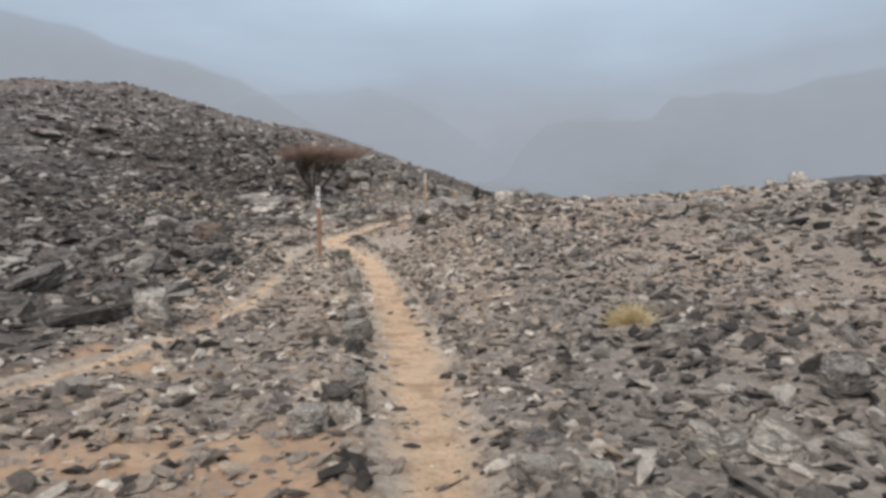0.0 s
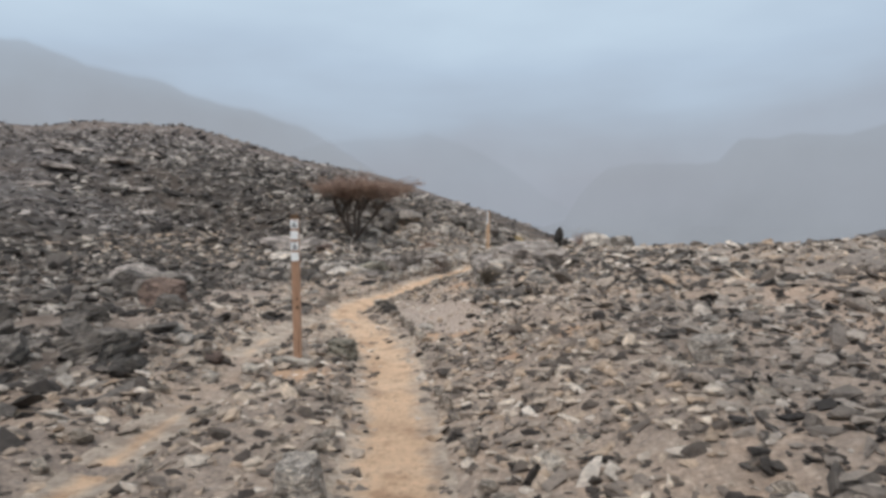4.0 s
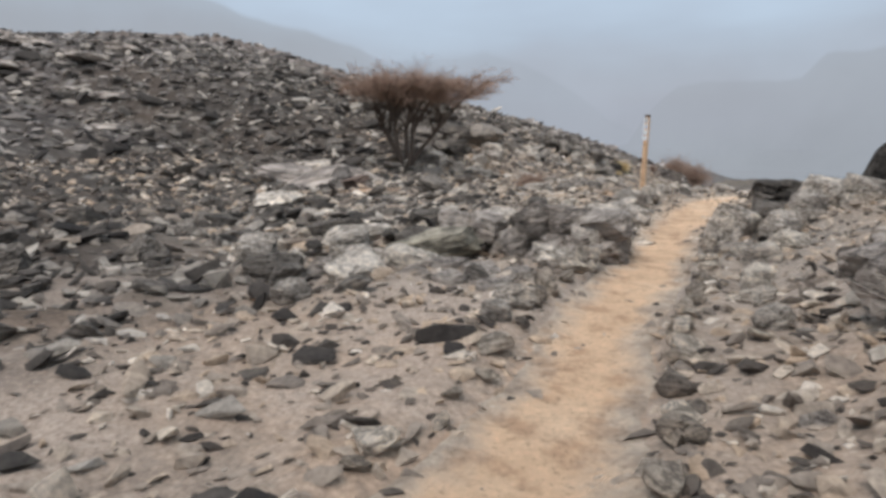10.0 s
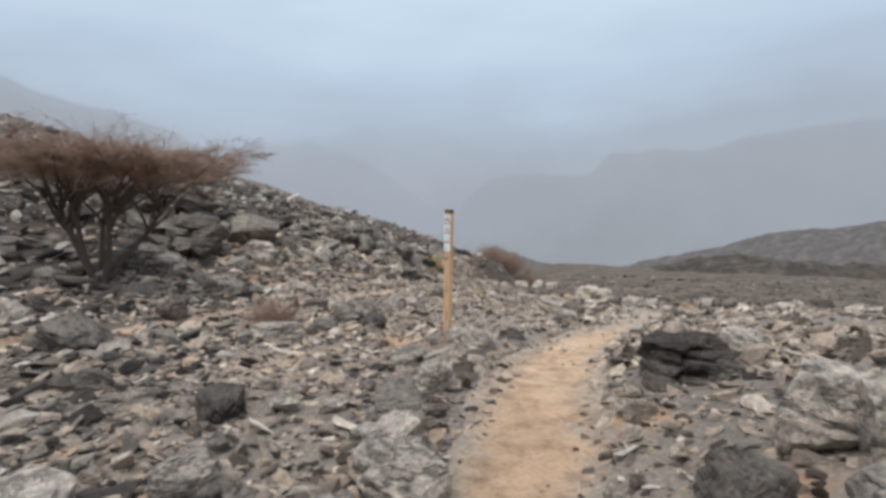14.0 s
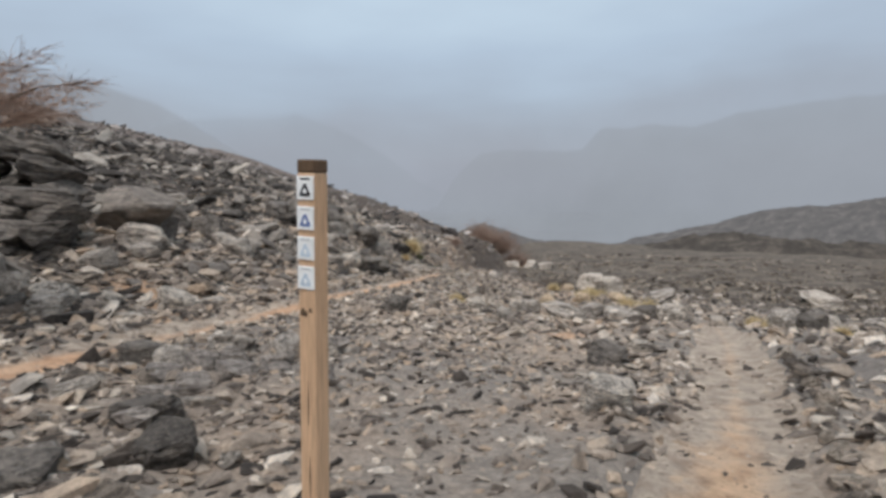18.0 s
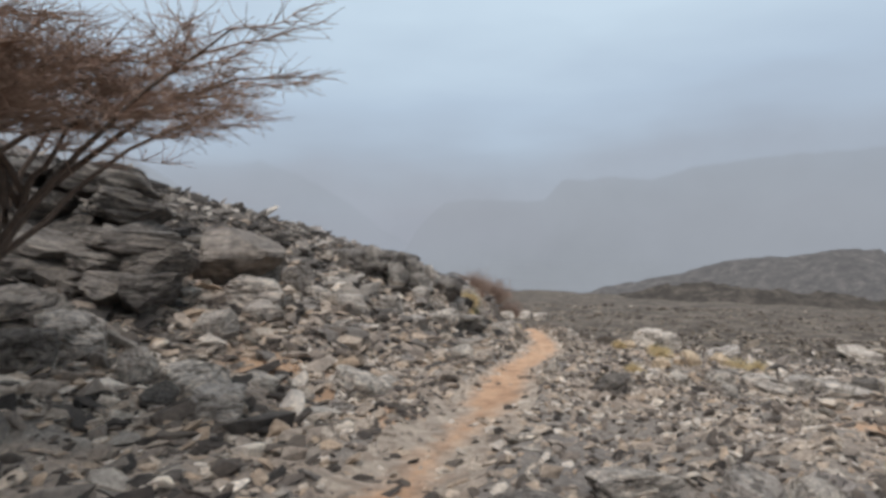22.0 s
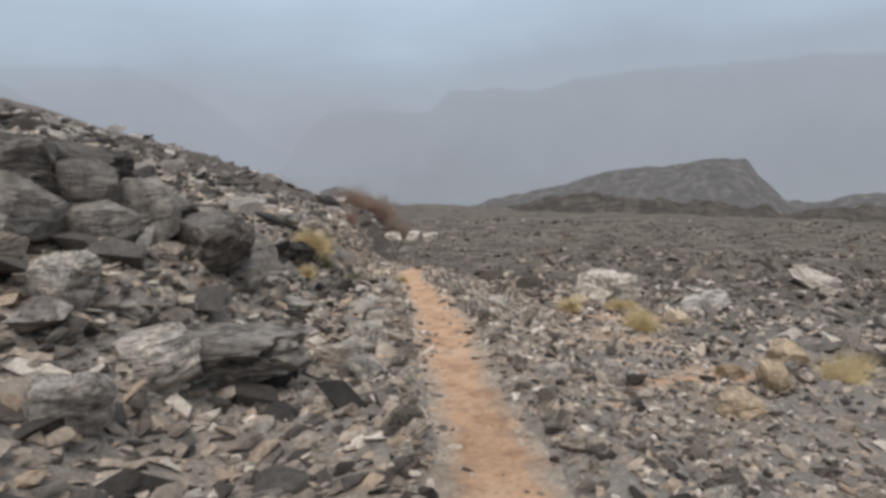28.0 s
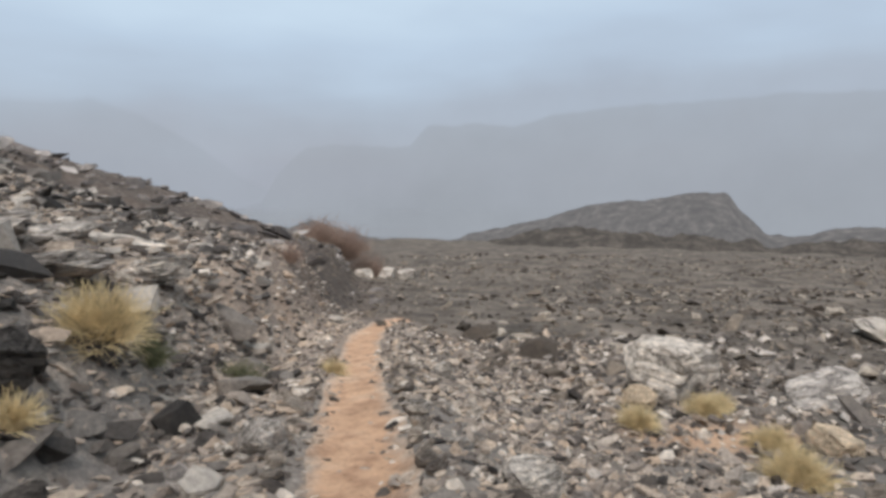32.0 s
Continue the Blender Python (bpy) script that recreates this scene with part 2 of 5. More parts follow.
def ground_material():
    """Gravel and dust; attribute soil bares the orange earth under it."""
    m, n, l, b = material("stony_ground", 0.95)
    at = n.new("ShaderNodeAttribute")
    at.attribute_name = "soil"
    place = n.new("ShaderNodeTexCoord").outputs["Object"]
    cells = []
    for size in (11.0, 27.0):
        vc = n.new("ShaderNodeTexVoronoi")
        vc.inputs["Scale"].default_value = size
        l.new(place, vc.inputs["Vector"])
        hue = n.new("ShaderNodeSeparateColor")
        l.new(vc.outputs["Color"], hue.inputs[0])
        tone = ramp_node(n, l, hue.outputs[0], [(0, (.15, .13, .115)), (.3, (.37, .32, .28)), (.6, (.53, .455, .39)), (.85, (.62, .51, .41)), (1, (.72, .65, .57))])
        # Contact shade between the painted pebbles, put into their colour.
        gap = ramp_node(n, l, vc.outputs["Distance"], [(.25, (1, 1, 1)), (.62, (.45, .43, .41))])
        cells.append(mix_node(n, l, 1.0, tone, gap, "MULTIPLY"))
    gravel = mix_node(n, l, noise_node(n, l, 2.3, 4), cells[0], cells[1])
    gravel = mix_node(n, l, .55, gravel, ramp_node(n, l, noise_node(n, l, 38.0, 6, .7), [(.3, (.26, .222, .192)), (.7, (.64, .55, .465))]))
    patch = ramp_node(n, l, noise_node(n, l, .45, 5), [(.32, (.70, .69, .69)), (.5, (1, .97, .93)), (.66, (1.22, 1.08, .95))])
    gravel = mix_node(n, l, .9, gravel, patch, "MULTIPLY")
    tone_at = n.new("ShaderNodeAttribute")
    tone_at.attribute_name = "bedrock"
    vb = n.new("ShaderNodeTexVoronoi")
    vb.inputs["Scale"].default_value = 3.4
    l.new(place, vb.inputs["Vector"])
    lump = n.new("ShaderNodeSeparateColor")
    l.new(vb.outputs["Color"], lump.inputs[0])
    rocks = ramp_node(n, l, lump.outputs[0], [(0, (.03, .026, .025)), (.35, (.078, .068, .063)), (.7, (.15, .132, .118)), (1, (.33, .30, .265))])
    # Painted rock lumps: brighter middles, shade of the gaps in the colour.
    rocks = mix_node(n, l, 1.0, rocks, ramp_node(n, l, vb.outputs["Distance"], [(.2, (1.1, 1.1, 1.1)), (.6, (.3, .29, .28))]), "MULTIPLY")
    rocks = mix_node(n, l, .4, rocks, mix_node(n, l, 1.0, gravel, (.5, .47, .45), "MULTIPLY"))
    gravel = mix_node(n, l, tone_at.outputs["Fac"], gravel, rocks)
    # Haze over the far slope put into the ground colour: paler and bluer.
    haze_at = n.new("ShaderNodeAttribute")
    haze_at.attribute_name = "pale"
    gravel = mix_node(n, l, haze_at.outputs["Fac"], gravel, mix_node(n, l, 1.0, gravel, (1.45, 1.5, 1.6), "MULTIPLY"))
    sand_fac = n.new("ShaderNodeAttribute")
    sand_fac.attribute_name = "sand"
    sand = ramp_node(n, l, noise_node(n, l, 30.0, 8, .75), [(.34, (.2, .164, .137)), (.5, (.46, .385, .322)), (.66, (.64, .555, .475))])
    gravel = mix_node(n, l, sand_fac.outputs["Fac"], gravel, sand)
    scrub_at = n.new("ShaderNodeAttribute")
    scrub_at.attribute_name = "scrub"
    scrub = ramp_node(n, l, noise_node(n, l, .35, 8, .75), [(.36, (.055, .047, .038)), (.5, (.135, .116, .095)), (.64, (.225, .196, .163))])
    gravel = mix_node(n, l, scrub_at.outputs["Fac"], gravel, scrub)
    soil = ramp_node(n, l, noise_node(n, l, 3.0, 8, .7), [(.3, (.40, .25, .16)), (.6, (.52, .34, .22)), (.8, (.56, .43, .32))])
    edge = n.new("ShaderNodeMath")
    edge.operation = "MULTIPLY_ADD"
    edge.inputs[1].default_value, edge.inputs[2].default_value = .9, -.45
    l.new(noise_node(n, l, 5.0, 7, .7), edge.inputs[0])
    add = n.new("ShaderNodeMath")
    add.operation = "ADD"
    l.new(at.outputs["Fac"], add.inputs[0])
    l.new(edge.outputs[0], add.inputs[1])
    sharp = n.new("ShaderNodeMapRange")
    sharp.inputs[1].default_value, sharp.inputs[2].default_value = .3, .7
    l.new(add.outputs[0], sharp.inputs[0])
    gravel = mix_node(n, l, 1.0, gravel, (.92, .865, .84), "MULTIPLY")
    grey_at = n.new("ShaderNodeAttribute")
    grey_at.attribute_name = "greyness"
    gravel = mix_node(n, l, grey_at.outputs["Fac"], gravel, mix_node(n, l, 1.0, gravel, (.79, .86, .92), "MULTIPLY"))
    l.new(mix_node(n, l, sharp.outputs[0], gravel, soil), b.inputs["Base Color"])
    vor = n.new("ShaderNodeTexVoronoi")
    vor.inputs["Scale"].default_value = 14.0
    l.new(n.new("ShaderNodeTexCoord").outputs["Object"], vor.inputs["Vector"])
    hs = n.new("ShaderNodeMath")
    hs.operation = "SUBTRACT"
    l.new(noise_node(n, l, 16.0, 8, .75), hs.inputs[0])
    l.new(vor.outputs[0], hs.inputs[1])
    bump_node(n, l, b, hs.outputs[0], .8, .05)
    return m


def trail_material(name, earth):
    """Trodden orange earth, dustier and greyer to its edges; attribute edge runs from 0 in the middle to 1."""
    m, n, l, b = material(name, 0.95)
    big = ramp_node(n, l, noise_node(n, l, .9, 7, .65), [(.3, tuple(.8 * c for c in earth)), (.5, earth), (.7, tuple(.7 * c + .3 * g for c, g in zip(earth, (.70, .60, .47))))])
    dust = ramp_node(n, l, noise_node(n, l, 7.0, 7, .7), [(.3, (.31, .25, .20)), (.7, (.57, .465, .37))])
    at = n.new("ShaderNodeAttribute")
    at.attribute_name = "edge"
    add = n.new("ShaderNodeMath")
    add.operation = "MULTIPLY_ADD"
    add.inputs[1].default_value = 1.6
    l.new(noise_node(n, l, 2.6, 7, .7), add.inputs[0])
    l.new(at.outputs["Fac"], add.inputs[2])
    span = n.new("ShaderNodeMapRange")
    span.inputs[1].default_value, span.inputs[2].default_value = 1.15, 1.75
    l.new(add.outputs[0], span.inputs[0])
    base = mix_node(n, l, span.outputs[0], big, dust)
    small = ramp_node(n, l, noise_node(n, l, 26.0, 8, .75), [(.32, (.4, .36, .33)), (.44, (.92, .92, .92)), (.56, (1.02, 1.02, 1.02)), (.7, (1.25, 1.22, 1.18))])
    worn = ramp_node(n, l, noise_node(n, l, 4.5, 5, .6), [(.36, (.74, .70, .68)), (.5, (1, 1, 1)), (.66, (1.1, 1.1, 1.1))])
    l.new(mix_node(n, l, .9, mix_node(n, l, 1.0, base, worn, "MULTIPLY"), small, "MULTIPLY"), b.inputs["Base Color"])
    bump_node(n, l, b, noise_node(n, l, 18.0, 8, .75), .9, .05)
    return m


M_GROUND, M_TRAIL, M_TRAIL_UPPER = ground_material(), trail_material("trodden_earth", (.635, .43, .28)), trail_material("trodden_red_earth", (.60, .37, .23))


def plain(name, color, rough=.8, vary=.25, scale=12.0, stretch=None):
    m, n, l, b = material(name, rough)
    lo, hi = tuple(c * (1 - vary) for c in color), tuple(min(1, c * (1 + vary)) for c in color)
    l.new(ramp_node(n, l, noise_node(n, l, scale, 6, .65, stretch=stretch), [(.3, lo), (.7, hi)]), b.inputs["Base Color"])
    bump_node(n, l, b, noise_node(n, l, scale * 3, 6, .7, stretch=stretch), .3, .01)
    return m


M_WOOD = plain("weathered_timber", (.60, .385, .235), .75, .22, 9.0, (9, 9, .6))
M_WOOD_RED = plain("reddish_timber", (.40, .235, .15), .8, .3, 9.0, (9, 9, .6))
M_WOOD_DARK = plain("stained_timber", (.12, .075, .045), .8, .3, 9.0, (6, 6, 1))
M_PLATE = plain("white_plate", (.86, .85, .83), .5, .06, 5.0)
M_BLACKPRINT = plain("black_print", (.03, .03, .035), .6, .1)
M_BLUEPRINT = plain("blue_print", (.12, .17, .36), .6, .1)
M_PALEPRINT = plain("faded_print", (.48, .56, .64), .6, .1)
M_GREYPRINT = plain("grey_print", (.5, .5, .5), .6, .1)
M_BARK = plain("acacia_bark", (.10, .075, .06), .9, .35, 18.0, (3, 3, .5))
M_TWIG = plain("dry_twigs", (.33, .225, .172), .9, .35, 6.0)
M_SHRUB = plain("dry_shrub", (.11, .085, .06), .9, .4, 6.0)
M_STRAW = plain("dry_grass", (.64, .50, .28), .9, .3, 6.0)
M_GREEN = plain("grey_green_leaves", (.14, .14, .075), .9, .35, 6.0)

# ---------------------------------------------------------------- the lie of the land
def sstep(a, b, x):
    u = np.clip((x - a) / (b - a), 0, 1)
    return u * u * (3 - 2 * u)


def smax(a, b, k):
    return 0.5 * (a + b + np.sqrt((a - b) ** 2 + k * k))


def smin(a, b, k):
    return -smax(-a, -b, k)


lattice = np.random.RandomState(7).rand(256, 256)


def value_noise(x, y):
    i, j = np.floor(x).astype(int), np.floor(y).astype(int)
    u, v = x - i, y - j
    u, v = u * u * (3 - 2 * u), v * v * (3 - 2 * v)
    g = lambda a, b: lattice[a & 255, b & 255]
    return (g(i, j) * (1 - u) + g(i + 1, j) * u) * (1 - v) + (g(i, j + 1) * (1 - u) + g(i + 1, j + 1) * u) * v - .5


def fbm(x, y, size, octaves=4, gain=.5):
    total, amp = 0, 1.0
    for k in range(octaves):
        f = 2.03 ** k / size
        total = total + amp * value_noise(x * f + 17.3 * k, y * f - 9.1 * k)
        amp *= gain
    return total


# the shelf along which the trail runs: how far along, its place across, its height
SHELF = [(-8, .3, -.75), (0, -.05, -1.38), (8.4, -.75, -2.03), (14, -1.9, -2.5), (18.5, -2.4, -2.66), (24.4, -.7, -2.85), (28, -.3, -2.95),
         (31, -.8, -3.15), (34, -1.8, -3.45), (36.5, -1.3, -3.68), (40, .3, -4.0), (44.5, 1.7, -4.55), (50, 3.2, -5.45), (58, 5.6, -7.0), (70, 9, -9.4), (95, 16, -12.6), (220, 44, -42)]
SY, SX, SZ = np.array(SHELF).T


def shelf(y):
    z = sum(np.interp(y + d, SY, SZ) for d in (-1.2, -.4, .4, 1.2)) / 4
    x = sum(np.interp(y + d, SY, SX) for d in (-1.2, -.4, .4, 1.2)) / 4
    return x, z


# the hill's crest: bearing and how high it stands
CREST_HILL = [(-180, 6), (-60, 6), (-50, 5.9), (-46, 5.6), (-41, 5.0), (-36, 5.5), (-32, 5.65), (-28, 5.45), (-24, 4.5), (-19, 2.9), (-16, 2.3), (-10, 4), (0, 9), (180, 9)]


def crest_over(x, y):
    """Height that the hill does not pass: gentle at first, then up to its far crest."""
    bearing, far = np.degrees(np.arctan2(x + 1.5, y - 10)), np.hypot(x + 1.5, y - 10)
    up = 95 * np.tan(np.radians(np.interp(bearing, [a for a, _ in CREST_HILL], [e for _, e in CREST_HILL])))
    return -.9 + up * np.minimum(far / 95, 1) ** 1.22


def land(x, y):
    """Height of the smooth ground: hillside on one side of the shelf, a low spur and then the valley on the other."""
    xp, zp = shelf(y)
    hill = -5.14 - .283 * x - .042 * y - .6 * sstep(14, 50, -x) * (1 - sstep(30, 44, y))
    hill = hill + (2.41 * sstep(33, 38.5, y) + .6 * sstep(40, 46, y)) * (.15 + .85 * sstep(.4, 3, xp - x))
    hill = hill + .014 * np.maximum(0, y - 34) + .117 * sstep(40, 54, y) * (1 - sstep(80, 99, y)) * np.clip(-x, 0, 5.5)
    hill = hill - .0115 * np.maximum(0, y - 45) * sstep(-40, -10, x) - .065 * np.maximum(0, y - 85) * sstep(-14, 2, x)
    left = smax(zp - .012 * np.maximum(0, xp - x), hill, .5)
    left = smin(left, crest_over(x, y), .8)
    up = -1.6 - .02 * y + .03 * x + .1 * np.maximum(0, x - 4)
    low = -2.7 - .14 * (y - 26.3 - .19 * np.clip(x - 2.2, 0, 40)) - .115 * (x - 2.2) * sstep(27, 42, y)
    right = smax(smin(up, low, .4), -12 - .075 * (y - 90) - .03 * x, .8)
    s = sstep(.4, 2.4, x - xp)
    z = left * (1 - s) + right * s
    z = z + .55 * np.exp(-((x + 7.6) ** 2 + (y - 34.2) ** 2) / 5)
    z = z - .7 * np.exp(-((x + .9) / .9) ** 2 - ((y - 47.8) / 1.6) ** 2)
    z = z + .95 * np.exp(-(x / 6) ** 2 - ((y - 84) / 14) ** 2)
    away = np.hypot(x, y - 25)
    return np.maximum(z - .2 * np.maximum(0, away - 190), -110 + 0 * x)


TRAIL_MAIN = [(0.3, -6), (0.05, 0), (-0.05, 3), (-0.23, 4.74), (-0.4, 6.1), (-0.68, 7.8), (-0.87, 9), (-1.26, 11), (-1.62, 12.8), (-2.32, 14.65), (-2.95, 15.9), (-2.85, 17.2), (-2.5, 18.3),
    (-2.25, 19.5), (-1.9, 20.7), (-1.5, 22), (-1.1, 23.7), (-0.78, 24.6), (-0.33, 26), (0.22, 27.3), (0.62, 28.0), (1.3, 28.95), (1.98, 30.0), (2.6, 31.0), (3.5, 32.5), (4.75, 34.7), (5.85, 36.7), (6.6, 38.2)]
TRAIL_UPPER = [(-7.6, 27.6), (-6.9, 28.2), (-5.6, 29.3), (-4.7, 30.4), (-4.05, 31.4), (-3.5, 32.5), (-3.0, 33.5), (-2.2, 35.1), (-1.65, 36.4), (-1.18, 37.5), (-0.25, 39.1), (0.5, 40.9), (0.9, 42.2),
    (1.35, 43.8), (1.75, 45.1), (2.38, 47.3), (2.77, 48.8), (3.25, 50.6), (3.9, 52.8), (4.95, 56.5), (6.4, 60.0), (8.3, 63.4)]
TRAIL_SIDE = [(-2.9, 15.6), (-3.35, 14.6), (-3.45, 13.6), (-3.2, 12.4), (-2.98, 11), (-2.77, 9.2), (-2.62, 8), (-2.7, 6.9), (-2.95, 5.4), (-3.4, 4.2), (-4.1, 2.6)]
TRAILS = [("trail_main", 0.44, TRAIL_MAIN), ("trail_upper", 0.35, TRAIL_UPPER), ("trail_side", 0.3, TRAIL_SIDE)]


def smooth_line(points, step=.12):
    p = np.array([points[0], *points, points[-1]], float)
    out = []
    for a, b, c, d in zip(p, p[1:], p[2:], p[3:]):
        k = max(2, int(np.linalg.norm(c - b) / step))
        for u in np.arange(k) / k:
            out.append(.5 * (2 * b + (c - a) * u + (2 * a - 5 * b + 4 * c - d) * u * u + (3 * b - a - 3 * c + d) * u ** 3))
    return np.array(out)


LINES = [(name, half, smooth_line(pts)) for name, half, pts in TRAILS]


def trail_half(name, half, line):
    """Half the trodden width along a trail."""
    y = line[:, 1]
    if name == "trail_side":
        return half * np.interp(y, [4, 9, 12, 15], [.75, .62, .75, 1.2])
    if name == "trail_upper":
        return half * np.interp(y, [29, 31, 32.3, 33.2, 35.5, 38, 42, 44, 46, 52], [.8, 1.2, 1.25, 1.2, 1.15, 1.05, .85, .85, .95, .95])
    return np.interp(y, [0, 3, 4.7, 6, 11, 12.8, 14.6, 16, 17.2, 18.2, 20.6, 22, 23.8, 24.6, 26, 27.3, 28.1, 29, 30.2, 32, 33, 36, 38.6],
                     [.24, .27, .31, .34, .31, .34, .38, .46, .42, .34, .34, .32, .37, .45, .48, .45, .39, .36, .36, .36, .33, .29, .12])


def trail_distance(x, y):
    """Signed room to the nearest trail's edge: below 0 on it."""
    x, y = np.asarray(x, float), np.asarray(y, float)
    best = np.full(x.shape, 99.0)
    near = (x > -14) & (x < 11) & (y > -9) & (y < 65)
    q = np.stack([x[near], y[near]], -1)
    d = np.full(len(q), 99.0)
    for name, half, line in LINES:
        cuts = max(1, len(line) // 40)
        for piece, wide in zip(np.array_split(line, cuts), np.array_split(trail_half(name, half, line), cuts)):
            lo, hi = piece.min(0) - 3, piece.max(0) + 3
            some = np.where(((q > lo) & (q < hi)).all(1))[0]
            if len(some):
                gap = np.sqrt(((q[some, None] - piece[None, ::2]) ** 2).sum(-1)).min(1) - wide.mean()
                d[some] = np.minimum(d[some], gap)
    best[near] = d
    return best


def relief(x, y):
    """The ground as it lies: smooth land, hollows and lumps, and the trodden groove of the trails."""
    away = trail_distance(x, y)
    rough = sstep(-.1, 1.2, away)
    far = sstep(8, 30, np.abs(x + 1))
    z = land(x, y) + rough * (.16 * fbm(x, y, 2.2, 4) + .10 * fbm(x + 40, y, .55, 3)) + far * 1.3 * fbm(x, y + 60, 11, 3)
    return z - .05 * (1 - sstep(-.25, .25, away)) + .06 * sstep(0, .25, away) * (1 - sstep(.3, .8, away))


def height(x, y):
    return float(relief(np.array([float(x)]), np.array([float(y)]))[0])


# bare earth: place and half widths
SOIL_LOW = [(-1.35, 3.15, 0.85, 0.4), (-0.85, 2.5, 0.5, 0.5), (-2.7, 4.75, 0.7, 0.22), (-2.4, 3.05, 0.6, 0.22), (-2.65, 7.75, 0.3, 0.75), (-2.55, 6.6, 0.3, 0.35), (-3.05, 5.35, 0.4, 0.3),
            (0.4, 12.1, 0.25, 0.12), (-3.35, 13.7, 0.35, 0.4), (-1.15, 17.4, 0.25, 0.25), (-0.95, 16.9, 0.22, 0.2), (-2.3, 11.7, 0.35, 0.3), (-1.0, 13.8, 0.4, 0.35),
            (-0.3, 12.0, 0.25, 0.15)]
SOIL_HIGH = [(-2.4, 23.0, 0.25, 0.3), (-4.0, 31.4, 0.6, 0.6), (-5.9, 28.8, 1.3, 0.45), (-2.52, 38.3, 0.28, 0.6), (-3.9, 35.4, 0.6, 0.6),
            (0.35, 24.0, 0.25, 0.3), (0.75, 46.3, 0.3, 0.25), (-1.4, 28.4, 0.3, 0.22), (-4.5, 36.5, 0.6, 0.5), (-3.6, 36.6, 0.3, 0.4), (0.1, 25.2, 0.35, 0.3), (0.3, 45.2, 0.22, 0.25), (-3.3, 34.4, 0.35, 0.4),
            (3.8, 40.8, 0.7, 0.35), (5.2, 44.5, 1.2, 0.5), (6.2, 47.2, 1.0, 0.5), (7.8, 49.6, 1.2, 0.6), (3.6, 36.2, 0.8, 0.3), (2.2, 34.9, 0.5, 0.25)]


def soil_at(x, y):
    s = np.zeros_like(x)
    for cx, cy, rx, ry in SOIL_LOW + SOIL_HIGH:
        s = np.maximum(s, 1 - .5 * np.sqrt(((x - cx) / rx) ** 2 + ((y - cy) / ry) ** 2))
    s = np.clip(s, 0, 1) * (y < 60)
    away = trail_distance(x, y)
    return np.maximum(s, .58 * (1 - sstep(-.15, .22, away)) * sstep(3, 9, y) * (1 - .75 * (x < -2.3) * (y < 13)) * (1 - .7 * sstep(27, 31, y) * sstep(.2, 1.2, x) * (1 - sstep(37, 39, y))))


def bend_at(x, y):
    """The bare sandy bank inside the bend of the trail."""
    return sstep(.14, .6, np.exp(-((x + 1.3 + .25 * (y - 15)) / .78) ** 2 - ((y - 15.1) / 1.5) ** 2))


def bench_at(x, y):
    """The level of fine grit between the second post and the lower trail."""
    u = np.clip((y - 28.4) / 6.1, 0, 1)
    return np.exp(-((x + .3 - 1.8 * u) / .8) ** 2) * sstep(27.6, 28.6, y) * (1 - sstep(33.8, 35.4, y))


def dirt_at(x, y):
    """Gravelly dirt with few large stones: over the trail before the rise, and under the spur."""
    return np.maximum(np.exp(-((x + 4.5) / 1.5) ** 2 - ((y - 17.7) / 2.4) ** 2), np.exp(-((x + 2.3 - .35 * (y - 36.8)) / .6) ** 2 - ((y - 36.8) / 1.7) ** 2))


def swept(x, y):
    """True where no larger stone lies."""
    return dirt_at(x, y) > .4 or bench_at(x, y) > .4 or bend_at(x, y) > .35


def sand_at(x, y):
    """Where the ground is pale dusty grit."""
    rise = sstep(11.5, 14.5, y) * (1 - sstep(19.5, 22.5, y)) * np.clip(.36 + 1.9 * fbm(x + 70, y, 1.7, 5, .65), 0, .75) * (1 - sstep(4, 7, np.abs(x + 2)))
    end = .9 * sstep(42, 46, y) * (1 - sstep(54, 60, y)) * sstep(3.2, 4.6, x - (y - 44) * .25) * (1 - sstep(12, 20, x)) * np.clip(.45 + 1.9 * fbm(x, y + 30, 1.9, 5, .65), 0, 1)
    return np.maximum(np.maximum(np.maximum(rise, end), .9 * bend_at(x, y)), np.maximum(.15 * bench_at(x, y), .12 * dirt_at(x, y)))


def mesh_from(name, verts, faces, mat, smooth=False):
    """A mesh from arrays of places and of triangles or quads."""
    me = bpy.data.meshes.new(name)
    verts, faces = np.asarray(verts, np.float32), np.asarray(faces, np.int32)
    me.vertices.add(len(verts))
    me.vertices.foreach_set("co", verts.ravel())
    me.loops.add(faces.size)
    me.loops.foreach_set("vertex_index", faces.ravel())
    me.polygons.add(len(faces))
    me.polygons.foreach_set("loop_start", np.arange(0, faces.size, faces.shape[1], dtype=np.int32))
    me.polygons.foreach_set("use_smooth", np.full(len(faces), smooth))
    me.update(calc_edges=True)
    me.materials.append(mat)
    return me


def grid_faces(rows, cols):
    i = np.arange(rows - 1)[:, None] * cols + np.arange(cols - 1)[None]
    return np.stack([i, i + 1, i + cols + 1, i + cols], -1).reshape(-1, 4)


def graded(lo, hi, step, far_lo, far_hi, grow=1.09):
    mid, left, right, d = list(np.arange(lo, hi, step)), [], [], step
    a, b = lo, hi
    while a > far_lo:
        d *= grow
        a -= d
        left.append(a)
    d = step
    while b < far_hi:
        right.append(b)
        d *= grow
        b += d
    return np.array(left[::-1] + mid + right)


